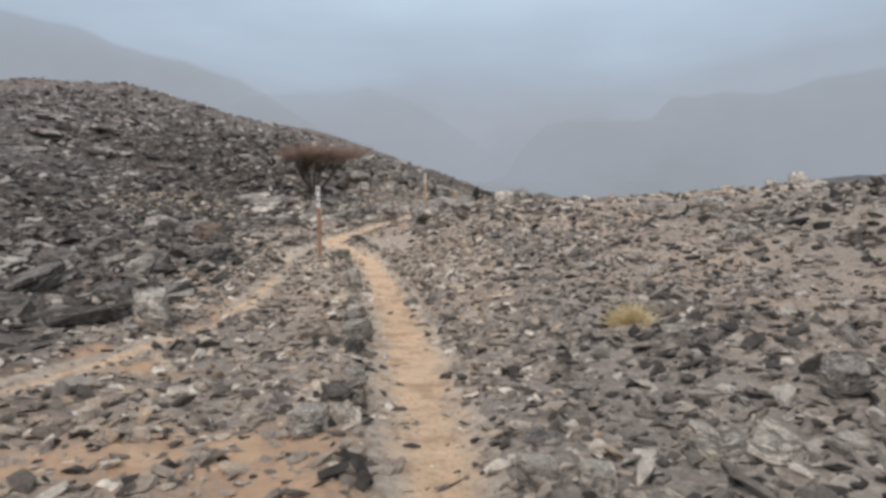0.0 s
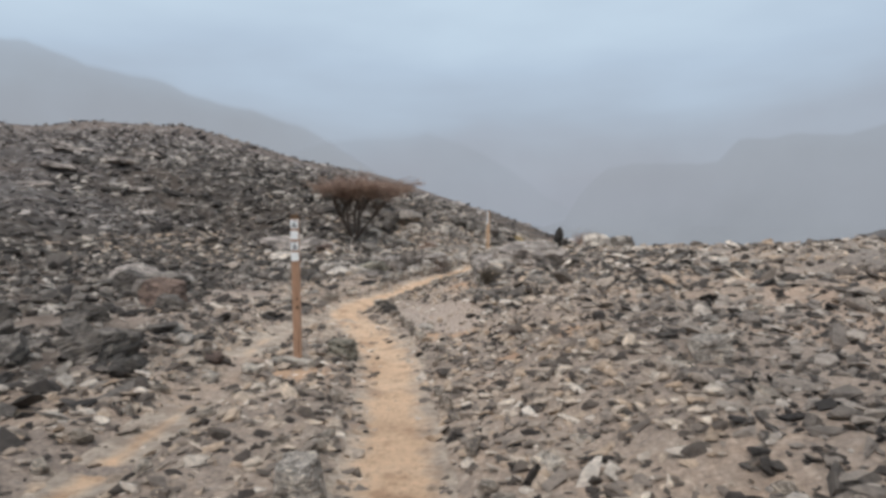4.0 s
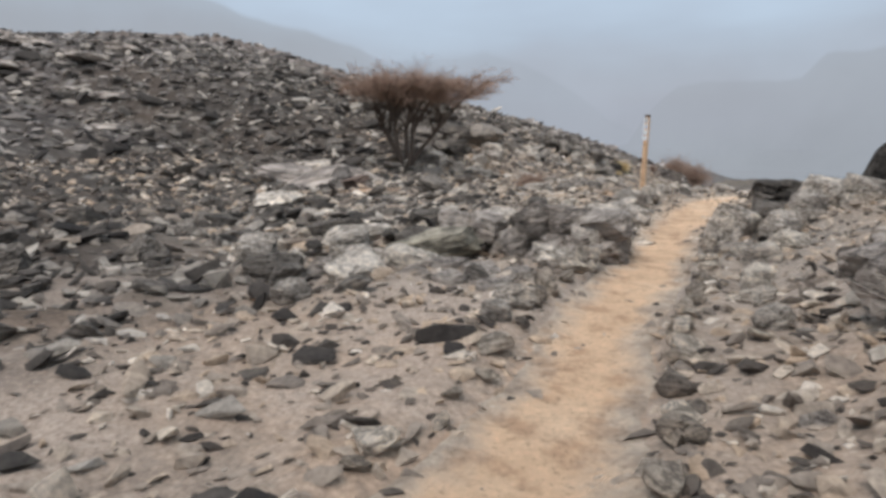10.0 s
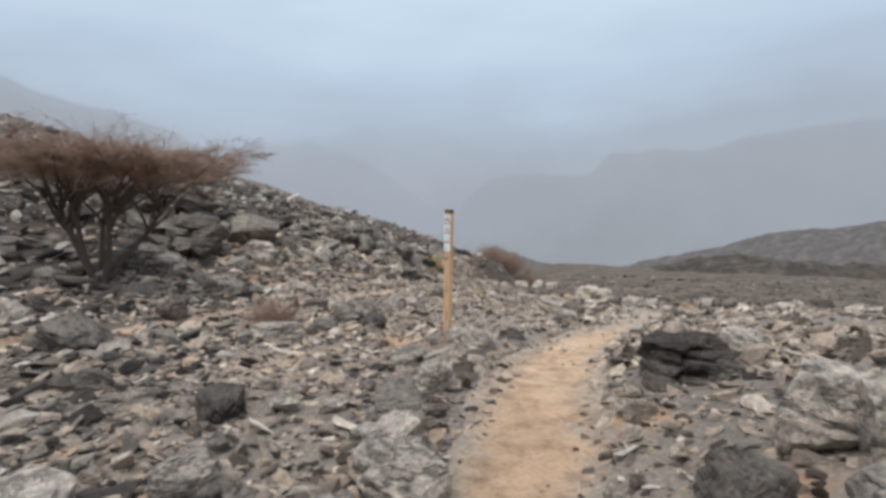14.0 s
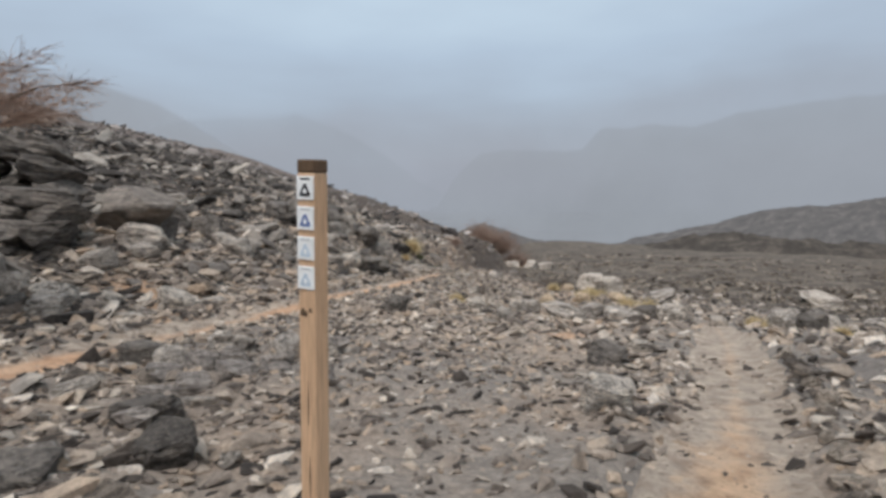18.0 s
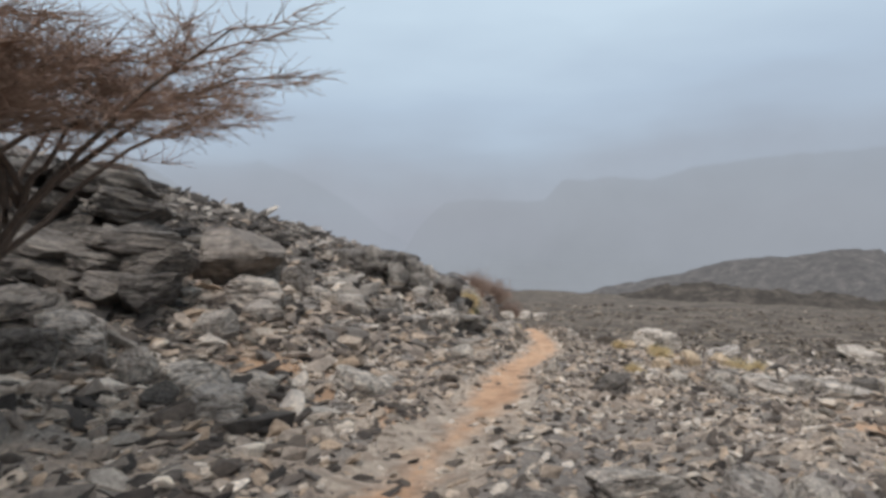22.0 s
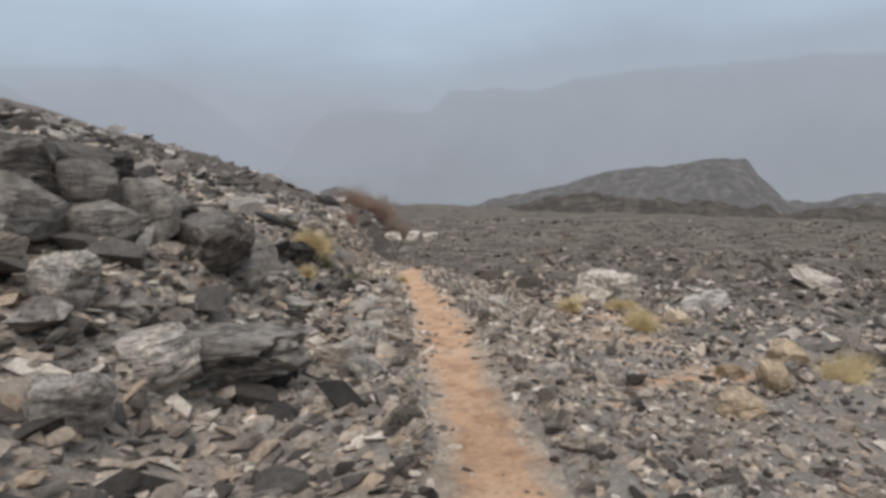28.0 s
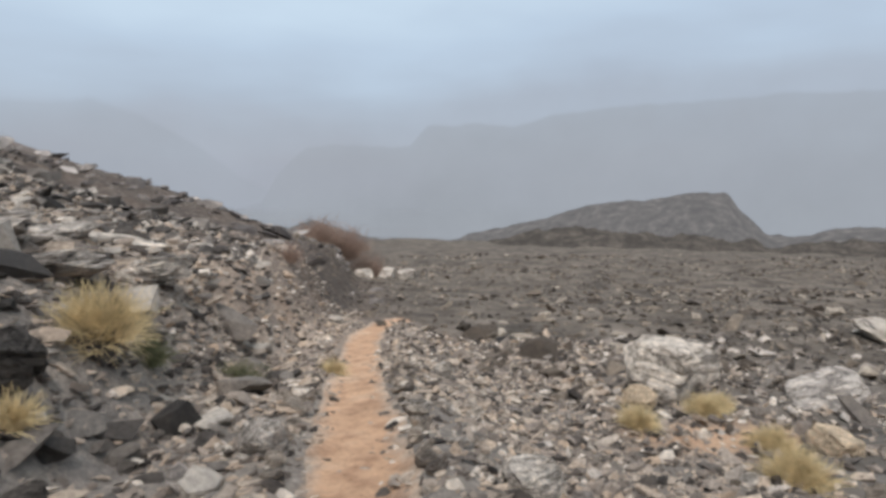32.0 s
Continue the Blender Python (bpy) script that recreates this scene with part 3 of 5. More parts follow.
gx, gy = graded(-11, 10, .135, -1400, 1500), graded(-2, 58, .135, -1200, 1700)
GX, GY = np.meshgrid(gx, gy)
fx, fy = GX.ravel(), GY.ravel()
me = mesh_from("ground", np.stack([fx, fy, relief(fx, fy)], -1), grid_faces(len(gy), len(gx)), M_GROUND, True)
soil = me.attributes.new("soil", "FLOAT", "POINT")
soil.data.foreach_set("value", soil_at(fx, fy).astype(np.float32))
bed = me.attributes.new("bedrock", "FLOAT", "POINT")
bed.data.foreach_set("value", np.clip(sstep(3 - 1.6 * (fy < 22), 9 - 4.2 * (fy < 22), shelf(fy)[0] - fx + 4 * fbm(fx, fy, 6, 3)) + sstep(33, 37, fy) * sstep(3.2, 6, shelf(fy)[0] - fx) + sstep(56, 66, fy) * sstep(-6, -2, shelf(fy)[0] - fx), 0, 1).astype(np.float32))
# Marks the high far slope whose colour carries the painted haze.
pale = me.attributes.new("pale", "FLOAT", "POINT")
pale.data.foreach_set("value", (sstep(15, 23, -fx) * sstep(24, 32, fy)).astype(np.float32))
sand = me.attributes.new("sand", "FLOAT", "POINT")
sand.data.foreach_set("value", sand_at(fx, fy).astype(np.float32))
greyness = me.attributes.new("greyness", "FLOAT", "POINT")
greyness.data.foreach_set("value", np.maximum(np.maximum(.75 * (1 - sstep(5.5, 9, fy)), sstep(3, 7, fx) * (1 - sstep(24, 28, fy))), sstep(18, 25, fy + 3 * fbm(fx, fy, 5, 3)) * (1 - sstep(48, 58, fy))).astype(np.float32))
scrub = me.attributes.new("scrub", "FLOAT", "POINT")
scrub.data.foreach_set("value", (sstep(44, 62, fy + .3 * fx + 10 * fbm(fx, fy, 12, 3)) * sstep(-3, 4, fx - shelf(fy)[0])).astype(np.float32))
ground = tagged(new("ground", me), "stony mountain hillside of grey gravel and orange earth", "ground", kind="structure")


def build_trail(name, half, line):
    """A trodden strip with ragged edges, lying just proud of the ground."""
    way = np.gradient(line, axis=0)
    way /= np.linalg.norm(way, axis=1)[:, None]
    side = np.stack([-way[:, 1], way[:, 0]], -1)
    along = np.cumsum(np.r_[0, np.linalg.norm(np.diff(line, axis=0), axis=1)])
    half = trail_half(name, half, line)
    lefts = half * (1 + .45 * fbm(along, along * 0 + 13.7, 1.3, 4))
    rights = half * (1 + .45 * fbm(along, along * 0 + 37.7, 1.1, 4))
    across = np.linspace(-1, 1, 13)
    lefts, rights = 1.3 * lefts, 1.35 * rights
    w = np.where(across[None] > 0, lefts[:, None], rights[:, None]) * across[None]
    pts = line[:, None] + side[:, None] * w[..., None]
    x, y = pts[..., 0].ravel(), pts[..., 1].ravel()
    lip = np.tile(np.where(np.abs(across) > .95, -.03, .012), len(line))
    if name == "trail_side":
        lost = sstep(-.14, .0, fbm(line[:, 0], line[:, 1], 1.3, 3)) * sstep(5, 5.6, line[:, 1]) * (1 - sstep(12.5, 13.5, line[:, 1]))
        lip = lip - .1 * np.repeat(lost, 13)
    z = relief(x, y) + lip + .02 * fbm(x, y, .35, 3)
    m = mesh_from(name, np.stack([x, y, z], -1), grid_faces(len(line), 13), M_TRAIL_UPPER if name == "trail_upper" else M_TRAIL, True)
    edge = m.attributes.new("edge", "FLOAT", "POINT")
    y = line[:, 1]
    dusty = {"trail_upper": .55 * sstep(32.3, 32.9, y) * (1 - sstep(34.6, 35.8, y)) + .3 * (1 - sstep(29, 30, y)) - .22 * sstep(42, 46, y), "trail_side": .35 + .45 * sstep(9, 11.5, y), "trail_main": .85 * sstep(28, 31, y) + .3 * (1 - sstep(1, 4.5, y))}[name]
    edge.data.foreach_set("value", (np.tile(1.3 * np.abs(across) - .08, len(line)) + np.repeat(dusty, 13)).astype(np.float32))
    return tagged(new(name, m), "narrow trodden footpath of dry orange earth", "path", kind="structure")


for name, half, line in LINES:
    build_trail(name, half, line)

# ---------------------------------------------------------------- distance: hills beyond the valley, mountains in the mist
def haze_material(name, rock, haze_glow, amount):
    """Far bare rock with misty air painted over it: an even glow is mixed into the shader by amount."""
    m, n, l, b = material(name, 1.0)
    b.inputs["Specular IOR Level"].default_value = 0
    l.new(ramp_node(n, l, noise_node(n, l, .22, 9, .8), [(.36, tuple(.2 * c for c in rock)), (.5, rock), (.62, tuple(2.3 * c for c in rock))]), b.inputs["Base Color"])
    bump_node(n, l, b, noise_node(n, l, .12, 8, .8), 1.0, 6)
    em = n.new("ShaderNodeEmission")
    em.inputs[0].default_value = (*haze_glow, 1)
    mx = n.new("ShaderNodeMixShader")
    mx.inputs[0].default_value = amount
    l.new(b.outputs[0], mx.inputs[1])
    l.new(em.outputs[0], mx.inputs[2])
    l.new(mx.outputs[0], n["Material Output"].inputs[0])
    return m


def range_mesh(name, crest, distance, depth, foot, mat, rough=2.0, lo=-70, hi=120, eye=(0, 34, -2.2)):
    """A ridge round the valley: crest maps the bearing to the height at which it stands over the level."""
    az = np.arange(lo, hi, .35)
    el = np.interp(az, [a for a, _ in crest], [e for _, e in crest])
    steps = np.linspace(0, 1, 26)
    rows = []
    for k, u in enumerate(steps):
        r = distance - depth * (1 - u)
        a = np.radians(az)
        x, y = eye[0] + r * np.sin(a), eye[1] + r * np.cos(a)
        top = eye[2] + distance * np.tan(np.radians(el)) + rough * .35 * fbm(x, y, distance * .02, 4)
        low = eye[2] + distance * np.tan(np.radians(foot))
        shape = .35 * u + .65 * u * u * (3 - 2 * u)
        bumps = rough * np.sin(np.pi * min(u, .97)) * fbm(x, y, distance * .11, 6, .6)
        rows.append(np.stack([x, y, low + (top - low) * shape + bumps], -1))
    back = rows[-1].copy()
    back[:, 2] -= 60
    back[:, :2] += (back[:, :2] - np.array(eye[:2])) * .15
    rows.append(back)
    v = np.concatenate(rows)
    return mesh_from(name, v, grid_faces(len(rows), len(az)), mat, True)


# Last number: share of painted haze that glows over the rock.
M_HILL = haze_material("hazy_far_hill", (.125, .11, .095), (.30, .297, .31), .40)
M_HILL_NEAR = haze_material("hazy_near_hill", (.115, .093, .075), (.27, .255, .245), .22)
CREST = [(-70, -7), (4, -7), (7.8, -5.6), (10.3, -4.7), (13, -5.6), (15.2, -6.1), (18.2, -6.65), (21.6, -6.65), (24.6, -5.8), (27, -5.1), (31, -4.2), (35.6, -2.75), (38, -2.3),
         (41, -1.95), (44.4, -1.35), (46, -1.6), (47.1, -2.9), (49.2, -4.7), (51, -4.6), (54, -4), (58, -3.5), (70, -3), (120, -3)]
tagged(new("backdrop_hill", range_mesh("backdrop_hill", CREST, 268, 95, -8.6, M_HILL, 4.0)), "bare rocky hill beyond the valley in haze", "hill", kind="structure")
SHOULDER = [(-70, -10), (16, -8.6), (21, -7.4), (26, -6.2), (30, -5.3), (33, -4.9), (37, -5.0), (44, -5.2), (49, -5.6), (52, -5.0), (55, -4.6), (60, -4.3), (70, -4), (120, -4)]
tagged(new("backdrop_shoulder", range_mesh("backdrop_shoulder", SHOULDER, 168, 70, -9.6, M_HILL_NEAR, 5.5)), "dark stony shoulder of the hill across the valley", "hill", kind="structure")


def mist_material(name, haze_glow, thick):
    """A mountain painted as a glowing tone of mist, made see-through to melt into the cloud; attribute fade thins it
    upwards.
    """
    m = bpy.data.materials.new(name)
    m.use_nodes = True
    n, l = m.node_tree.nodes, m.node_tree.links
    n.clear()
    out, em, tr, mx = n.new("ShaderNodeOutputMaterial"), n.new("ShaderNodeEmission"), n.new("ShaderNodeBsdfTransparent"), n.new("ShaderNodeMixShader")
    l.new(ramp_node(n, l, noise_node(n, l, .006, 6, .6), [(.3, tuple(.95 * c for c in haze_glow)), (.7, tuple(1.06 * c for c in haze_glow))]), em.inputs[0])
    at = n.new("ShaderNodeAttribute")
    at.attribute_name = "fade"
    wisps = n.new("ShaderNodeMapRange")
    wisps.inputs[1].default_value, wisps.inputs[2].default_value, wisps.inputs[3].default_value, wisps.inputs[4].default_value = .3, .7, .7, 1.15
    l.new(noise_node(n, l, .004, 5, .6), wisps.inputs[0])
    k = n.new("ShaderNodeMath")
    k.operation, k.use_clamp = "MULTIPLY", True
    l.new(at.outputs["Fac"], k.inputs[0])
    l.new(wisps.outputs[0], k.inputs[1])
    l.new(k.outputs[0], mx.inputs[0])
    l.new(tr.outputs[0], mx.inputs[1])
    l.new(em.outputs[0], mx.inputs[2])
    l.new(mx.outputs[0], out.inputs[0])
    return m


def mist_range(name, crest, distance, haze_glow, thick, soft):
    az = np.arange(-180, 181, .4)
    el = np.interp(az, [a for a, _ in crest], [e for _, e in crest]) + .3 * fbm(az, az * 0 + distance, 3, 5)
    a = np.radians(az)
    x, y = distance * np.sin(a), 34 + distance * np.cos(a)
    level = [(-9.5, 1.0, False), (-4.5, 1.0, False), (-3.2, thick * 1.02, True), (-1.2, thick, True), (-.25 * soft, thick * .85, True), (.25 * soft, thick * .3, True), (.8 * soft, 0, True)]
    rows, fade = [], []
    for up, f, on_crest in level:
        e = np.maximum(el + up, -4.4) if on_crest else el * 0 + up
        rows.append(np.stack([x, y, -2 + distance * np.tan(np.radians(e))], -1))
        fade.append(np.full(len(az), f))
    mesh = mesh_from(name, np.concatenate(rows), grid_faces(len(rows), len(az)), mist_material(name, haze_glow, thick), True)
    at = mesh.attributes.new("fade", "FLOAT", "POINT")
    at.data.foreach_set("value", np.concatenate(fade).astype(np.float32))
    ob = tagged(new(name, mesh), "distant mountains fading into low grey cloud", "mountain", kind="structure")
    return ob


# Shells without rock: mist put into glowing colour, thinner towards each crest.
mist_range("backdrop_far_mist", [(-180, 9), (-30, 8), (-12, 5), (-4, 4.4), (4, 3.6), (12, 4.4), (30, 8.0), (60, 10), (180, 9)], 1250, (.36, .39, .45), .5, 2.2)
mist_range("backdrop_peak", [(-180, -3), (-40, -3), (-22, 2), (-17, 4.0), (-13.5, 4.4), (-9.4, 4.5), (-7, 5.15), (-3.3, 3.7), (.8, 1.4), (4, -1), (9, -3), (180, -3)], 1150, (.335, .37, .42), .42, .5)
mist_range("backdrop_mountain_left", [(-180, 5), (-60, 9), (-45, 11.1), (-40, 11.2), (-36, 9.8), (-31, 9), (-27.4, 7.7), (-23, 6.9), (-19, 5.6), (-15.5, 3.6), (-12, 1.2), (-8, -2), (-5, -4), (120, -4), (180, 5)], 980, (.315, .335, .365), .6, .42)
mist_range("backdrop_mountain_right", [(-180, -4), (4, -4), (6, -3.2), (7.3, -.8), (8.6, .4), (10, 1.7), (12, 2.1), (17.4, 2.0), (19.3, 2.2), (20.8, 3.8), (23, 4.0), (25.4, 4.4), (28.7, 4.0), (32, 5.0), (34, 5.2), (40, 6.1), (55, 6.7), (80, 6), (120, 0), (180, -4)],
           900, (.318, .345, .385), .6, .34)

# ---------------------------------------------------------------- stones
def stone_shape(seed, points=16, flat=.55, blocky=0.0):
    """An angular broken stone: the hull of a handful of points, about one metre across."""
    rng = random.Random(seed)
    bm = bmesh.new()
    for _ in range(points):
        v = Vector((rng.gauss(0, 1), rng.gauss(0, 1), rng.gauss(0, 1))).normalized()
        big = max(abs(c) for c in v)
        v = v.lerp(v / big * .8, blocky) * rng.uniform(.38, .54)
        bm.verts.new((v.x, v.y * rng.uniform(.75, .95), v.z * flat))
    bmesh.ops.convex_hull(bm, input=bm.verts)
    bmesh.ops.delete(bm, geom=[v for v in bm.verts if not v.link_faces], context="VERTS")
    bmesh.ops.triangulate(bm, faces=bm.faces)
    bm.verts.index_update()
    v = np.array([x.co[:] for x in bm.verts])
    f = np.array([[x.index for x in t.verts] for t in bm.faces])
    bm.free()
    return v, f


PEBBLES = [stone_shape(900 + s, 9 + s % 3, (.24, .36, .52)[s % 3], .35) for s in range(18)]
SHAPES = [stone_shape(s, 11 + s % 4, (.2, .3, .42, .6)[s % 4], .5) for s in range(24)]


def scatter(name, x, y, size, mat, label, seed, sink=.25, tilt=.35, shapes=None):
    """Uncountable loose stones as one mesh."""
    rng = np.random.RandomState(seed)
    z = relief(x, y)
    shapes = shapes or SHAPES
    which = rng.randint(0, len(shapes), len(x))
    strike = np.where(rng.rand(len(x)) < .7, rng.normal(.25, .4, len(x)), rng.uniform(0, 6.283, len(x)))
    turn, tx, ty = strike, rng.normal(.12, .8 * tilt, len(x)), rng.normal(0, .8 * tilt, len(x))
    stretch = rng.uniform((.9, .65, .7), (1.75, 1.1, 1.3), (len(x), 3))
    allv, allf, base = [], [], 0
    for k, (v, f) in enumerate(shapes):
        i = np.where(which == k)[0]
        if not len(i):
            continue
        p = v[None] * stretch[i][:, None] * size[i][:, None, None]
        cx, sx, cy, sy = np.cos(tx[i])[:, None], np.sin(tx[i])[:, None], np.cos(ty[i])[:, None], np.sin(ty[i])[:, None]
        p = np.stack([p[..., 0], p[..., 1] * cx - p[..., 2] * sx, p[..., 1] * sx + p[..., 2] * cx], -1)
        p = np.stack([p[..., 0] * cy + p[..., 2] * sy, p[..., 1], p[..., 2] * cy - p[..., 0] * sy], -1)
        c, s = np.cos(turn[i])[:, None], np.sin(turn[i])[:, None]
        p = np.stack([p[..., 0] * c - p[..., 1] * s, p[..., 0] * s + p[..., 1] * c, p[..., 2]], -1)
        tall = p[..., 2].max(1) - p[..., 2].min(1)
        p = p + np.stack([x[i], y[i], z[i] - p[..., 2].min(1) - tall * sink], -1)[:, None]
        allv.append(p.reshape(-1, 3))
        allf.append((f[None] + base + (np.arange(len(i)) * len(v))[:, None, None]).reshape(-1, 3))
        base += len(i) * len(v)
    me = mesh_from(name, np.concatenate(allv), np.concatenate(allf), mat)
    return tagged(new(name, me), label, "stones", kind="stuff")


def strewn(seed, count, box, least, most, power, keep):
    """Places and sizes of loose stones in a box of the plan, thinned by keep(x, y)."""
    rng = np.random.RandomState(seed)
    x, y = rng.uniform(box[0], box[1], count), rng.uniform(box[2], box[3], count)
    size = least * (1 - rng.rand(count) * (1 - (least / most) ** power)) ** (-1 / power)
    ok = rng.rand(count) < keep(x, y, size)
    return x[ok], y[ok], size[ok]


def bare(x, y):
    return np.clip((soil_at(x, y) - .4) * 2.2, 0, 1)


def patchy(x, y):
    """Where stones lie thick, and where the ground shows."""
    return np.clip(.8 + 1.5 * fbm(x, y, 3.1, 3), .45, 1)


def keep_small(x, y, size):
    away = trail_distance(x, y)
    xs, _ = shelf(y)
    near = 1 - sstep(2.3, 5.8, np.abs(x - xs))
    return near * (1 - .85 * bend_at(x, y)) * (1 - .45 * bench_at(x, y) * (size > .07)) * (1 - .15 * (y > 39) * (x < xs - 2.2)) * (1 - .2 * (y < 22) * sstep(1.8, 3.4, xs - x)) * patchy(x, y) * (1 - .2 * sand_at(x, y)) * (1 - .6 * bare(x, y)) * np.minimum(1, sstep(-.26, .0, away - size * .3) + .1 * (size < .075) + .02 + .3 * sstep(32.3, 32.9, y) * (1 - sstep(34.6, 35.8, y)) * (x < -.8) + .2 * sstep(29, 33, y) * (x > .8) * (y < 39))


def keep_mid(x, y, size):
    away = trail_distance(x, y)
    side = np.abs(x - shelf(y)[0])
    return (1 - .9 * bend_at(x, y)) * (1 - .8 * bench_at(x, y)) * (1 - .4 * dirt_at(x, y)) * (1 - .7 * (x < -6.5) * (y > 33.5)) * (1 - .45 * (y < 22) * sstep(1.8, 3.4, shelf(y)[0] - x)) * patchy(x + 9, y) * (1 - .15 * sand_at(x, y)) * (1 - .7 * bare(x, y)) * ((away > size * .6 + .02) | (y > 32.5) & (y < 34.8) & (x < -1.5) & (size < .22) & (away > -.35)) * (size < np.where(y < 11, .11 + .05 * side, .13 + .09 * side))


def lower_slope(x, y):
    """Where the stones are darker: the open slope at the start, and uphill of the trail before the fork."""
    ragged = .6 * fbm(x, y, 1.5, 3)
    return ((x > .9 + ragged) & (y < 13.5) | (shelf(y)[0] - x > 3.2 + 2 * ragged) & (y < 21.5)).astype(float)


scatter("slope_gravel", *strewn(1, 172000, (-7.5, 8, 1, 54), .045, .17, 1.5, lambda x, y, s: keep_small(x, y, s) * lower_slope(x, y)), M_SPUR, "angular dark grey gravel on the slopes beside the footpath", 11, shapes=PEBBLES)
scatter("slope_scree", *strewn(2, 66000, (-14, 13, -5, 60), .09, .36, 2.0, lambda x, y, s: keep_mid(x, y, s) * lower_slope(x, y)), M_SPUR, "loose dark grey stones on the slopes beside the footpath", 12)
scatter("gravel", *strewn(1, 172000, (-7.5, 8, 1, 54), .045, .17, 1.5, lambda x, y, s: keep_small(x, y, s) * (1 - lower_slope(x, y))), M_SCREE, "angular grey gravel lying thick beside the footpath", 11, shapes=PEBBLES)
scatter("scree", *strewn(2, 66000, (-14, 13, -5, 60), .09, .36, 2.0, lambda x, y, s: keep_mid(x, y, s) * (1 - lower_slope(x, y))), M_SCREE, "loose broken grey stones covering the slope", 12)
scatter("trail_pebbles", *strewn(10, 60000, (-7, 8, 1, 58), .018, .06, 1.6, lambda x, y, s: (trail_distance(x, y) < .06) * np.clip(.5 + 1.6 * fbm(x, y, .7, 3), .1, 1)), M_SCREE, "small pebbles trodden into the footpath", 20, shapes=PEBBLES)
scatter("rubble", *strewn(3, 30000, (-46, -3, -6, 74), .17, .8, 2.3, lambda x, y, s: patchy(x, y) * ((x > -15.5 - 5 * fbm(x, y, 4, 2)) | (y < 26)) * ((x < -8) | (s < .3)) * (trail_distance(x, y) > s * .6 + .1)), M_HILLSTONE,
        "grey rubble strewn over the hillside", 13, shapes=PEBBLES)
scatter("slope_rubble", *strewn(21, 17000, (5, 46, -8, 60), .15, .7, 2.3, lambda x, y, s: patchy(x, y) * (1 - sstep(24, 46, x + 4 * fbm(x, y, 5, 3))) * sstep(-8, 0, y) * ((x > 9) | (s < .3)) * (trail_distance(x, y) > s * .6 + .1)), M_SPUR,
        "loose grey stones over the low spur", 22, shapes=PEBBLES)
scatter("bank_gravel", *strewn(23, 24000, (-4, 8, 39.5, 66), .06, .32, 1.7, lambda x, y, s: (x < shelf(y)[0] - .3) * (trail_distance(x, y) > s * .6 + .02) * patchy(x, y)), M_SCREE, "loose grey gravel on the bank over the trail", 24, shapes=PEBBLES)
scatter("spur_scree", *strewn(25, 9000, (-8.5, -1.2, 33.5, 42), .08, .42, 1.8, lambda x, y, s: (1 - .85 * dirt_at(x, y)) * (1 - .65 * np.exp(-((x + 4.2) / 1.1) ** 2 - ((y - 36) / 1.7) ** 2)) * (x < shelf(y)[0] - .9) * (1 - .85 * sstep(0, .8, np.maximum(-6 - x, y - 38.2) + .8 * fbm(x, y, 2, 2))) * (trail_distance(x, y) > s * .6 + .03)), M_SCREE, "loose broken grey stones on the foot of the spur", 26)
scatter("upper_rubble", *strewn(8, 14000, (-46, -14, 24, 72), .2, .8, 2.3, lambda x, y, s: patchy(x, y) * (x < -14.5 - 5 * fbm(x, y, 4, 2)) * (y > 26)), M_HAZED_STONE, "pale grey rubble high on the hillside", 18, shapes=PEBBLES)
scatter("dark_stones", *strewn(9, 7500, (-15, -2.5, 4, 23), .12, .42, 2.0, lambda x, y, s: sstep(2.0, 4.5, shelf(y)[0] - x) * patchy(x, y + 3) * (1 - .9 * dirt_at(x, y)) * (trail_distance(x, y) > s * .7 + .05)), M_DARK, "dark purplish brown stones on the lower hillside", 19)
scatter("bend_rubble", *strewn(31, 3600, (-1.1, 4, 14, 20.5), .07, .32, 1.8, lambda x, y, s: sstep(.9, 1.6, x - shelf(y)[0]) * (1 - .9 * bend_at(x, y)) * patchy(x, y) * (trail_distance(x, y) > s * .6 + .15)), M_DARK, "dark purplish grey stones beside the bend", 32)
scatter("fork_stones", *strewn(33, 3600, (-8.5, -2.2, 23, 33), .08, .42, 1.9, lambda x, y, s: sstep(.6, 2.4, -2 - x) * patchy(x, y + 5) * (1 - .7 * bare(x, y)) * (trail_distance(x, y) > s * .6 + .05)), M_DARK, "dark broken stones beside the fork of the trails", 34)
scatter("dark_rubble", *strewn(4, 17000, (-22, 3, 33, 66), .13, .85, 1.9, lambda x, y, s: (x < shelf(y)[0] - .5 - 1.2 * s) * (1 - .85 * (y < 40) * (x > -6)) * (trail_distance(x, y) > s * .7 + .15) * patchy(x, y + 7)), M_DARK,
        "dark broken rocks heaped on the spur", 14)
scatter("hillside_rocks", *strewn(5, 11000, (-120, 12, 40, 150), .4, 1.5, 2.4, lambda x, y, s: patchy(x / 4, y / 4) * (np.hypot(x, y - 30) > 35) * (x < shelf(y)[0] + 1)), M_HAZED_STONE,
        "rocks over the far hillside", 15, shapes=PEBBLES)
scatter("valley_stones", *strewn(6, 15000, (6, 80, 46, 112), .15, .6, 2.4, lambda x, y, s: patchy(x / 4, y / 4)), M_VALLEY, "brown stones over the valley floor", 16, shapes=PEBBLES)
scatter("valley_scrub_stones", *strewn(7, 9000, (4, 110, 52, 132), .25, 1.1, 2.0, lambda x, y, s: patchy(x / 5, y / 5) ** 2 * (x > shelf(y)[0] + 3)), M_VALLEY, "dark brown stones and low scrub over the far valley floor", 17, shapes=PEBBLES)

# ---------------------------------------------------------------- builders for things
def part(name, bm, mat, parent, label=""):
    """Links a bmesh as one mesh object under a thing or under a part."""
    m = bpy.data.meshes.new(name)
    bm.to_mesh(m)
    bm.free()
    m.materials.append(mat)
    ob = new(name, m)
    ob.parent = parent
    return tagged(ob, label)


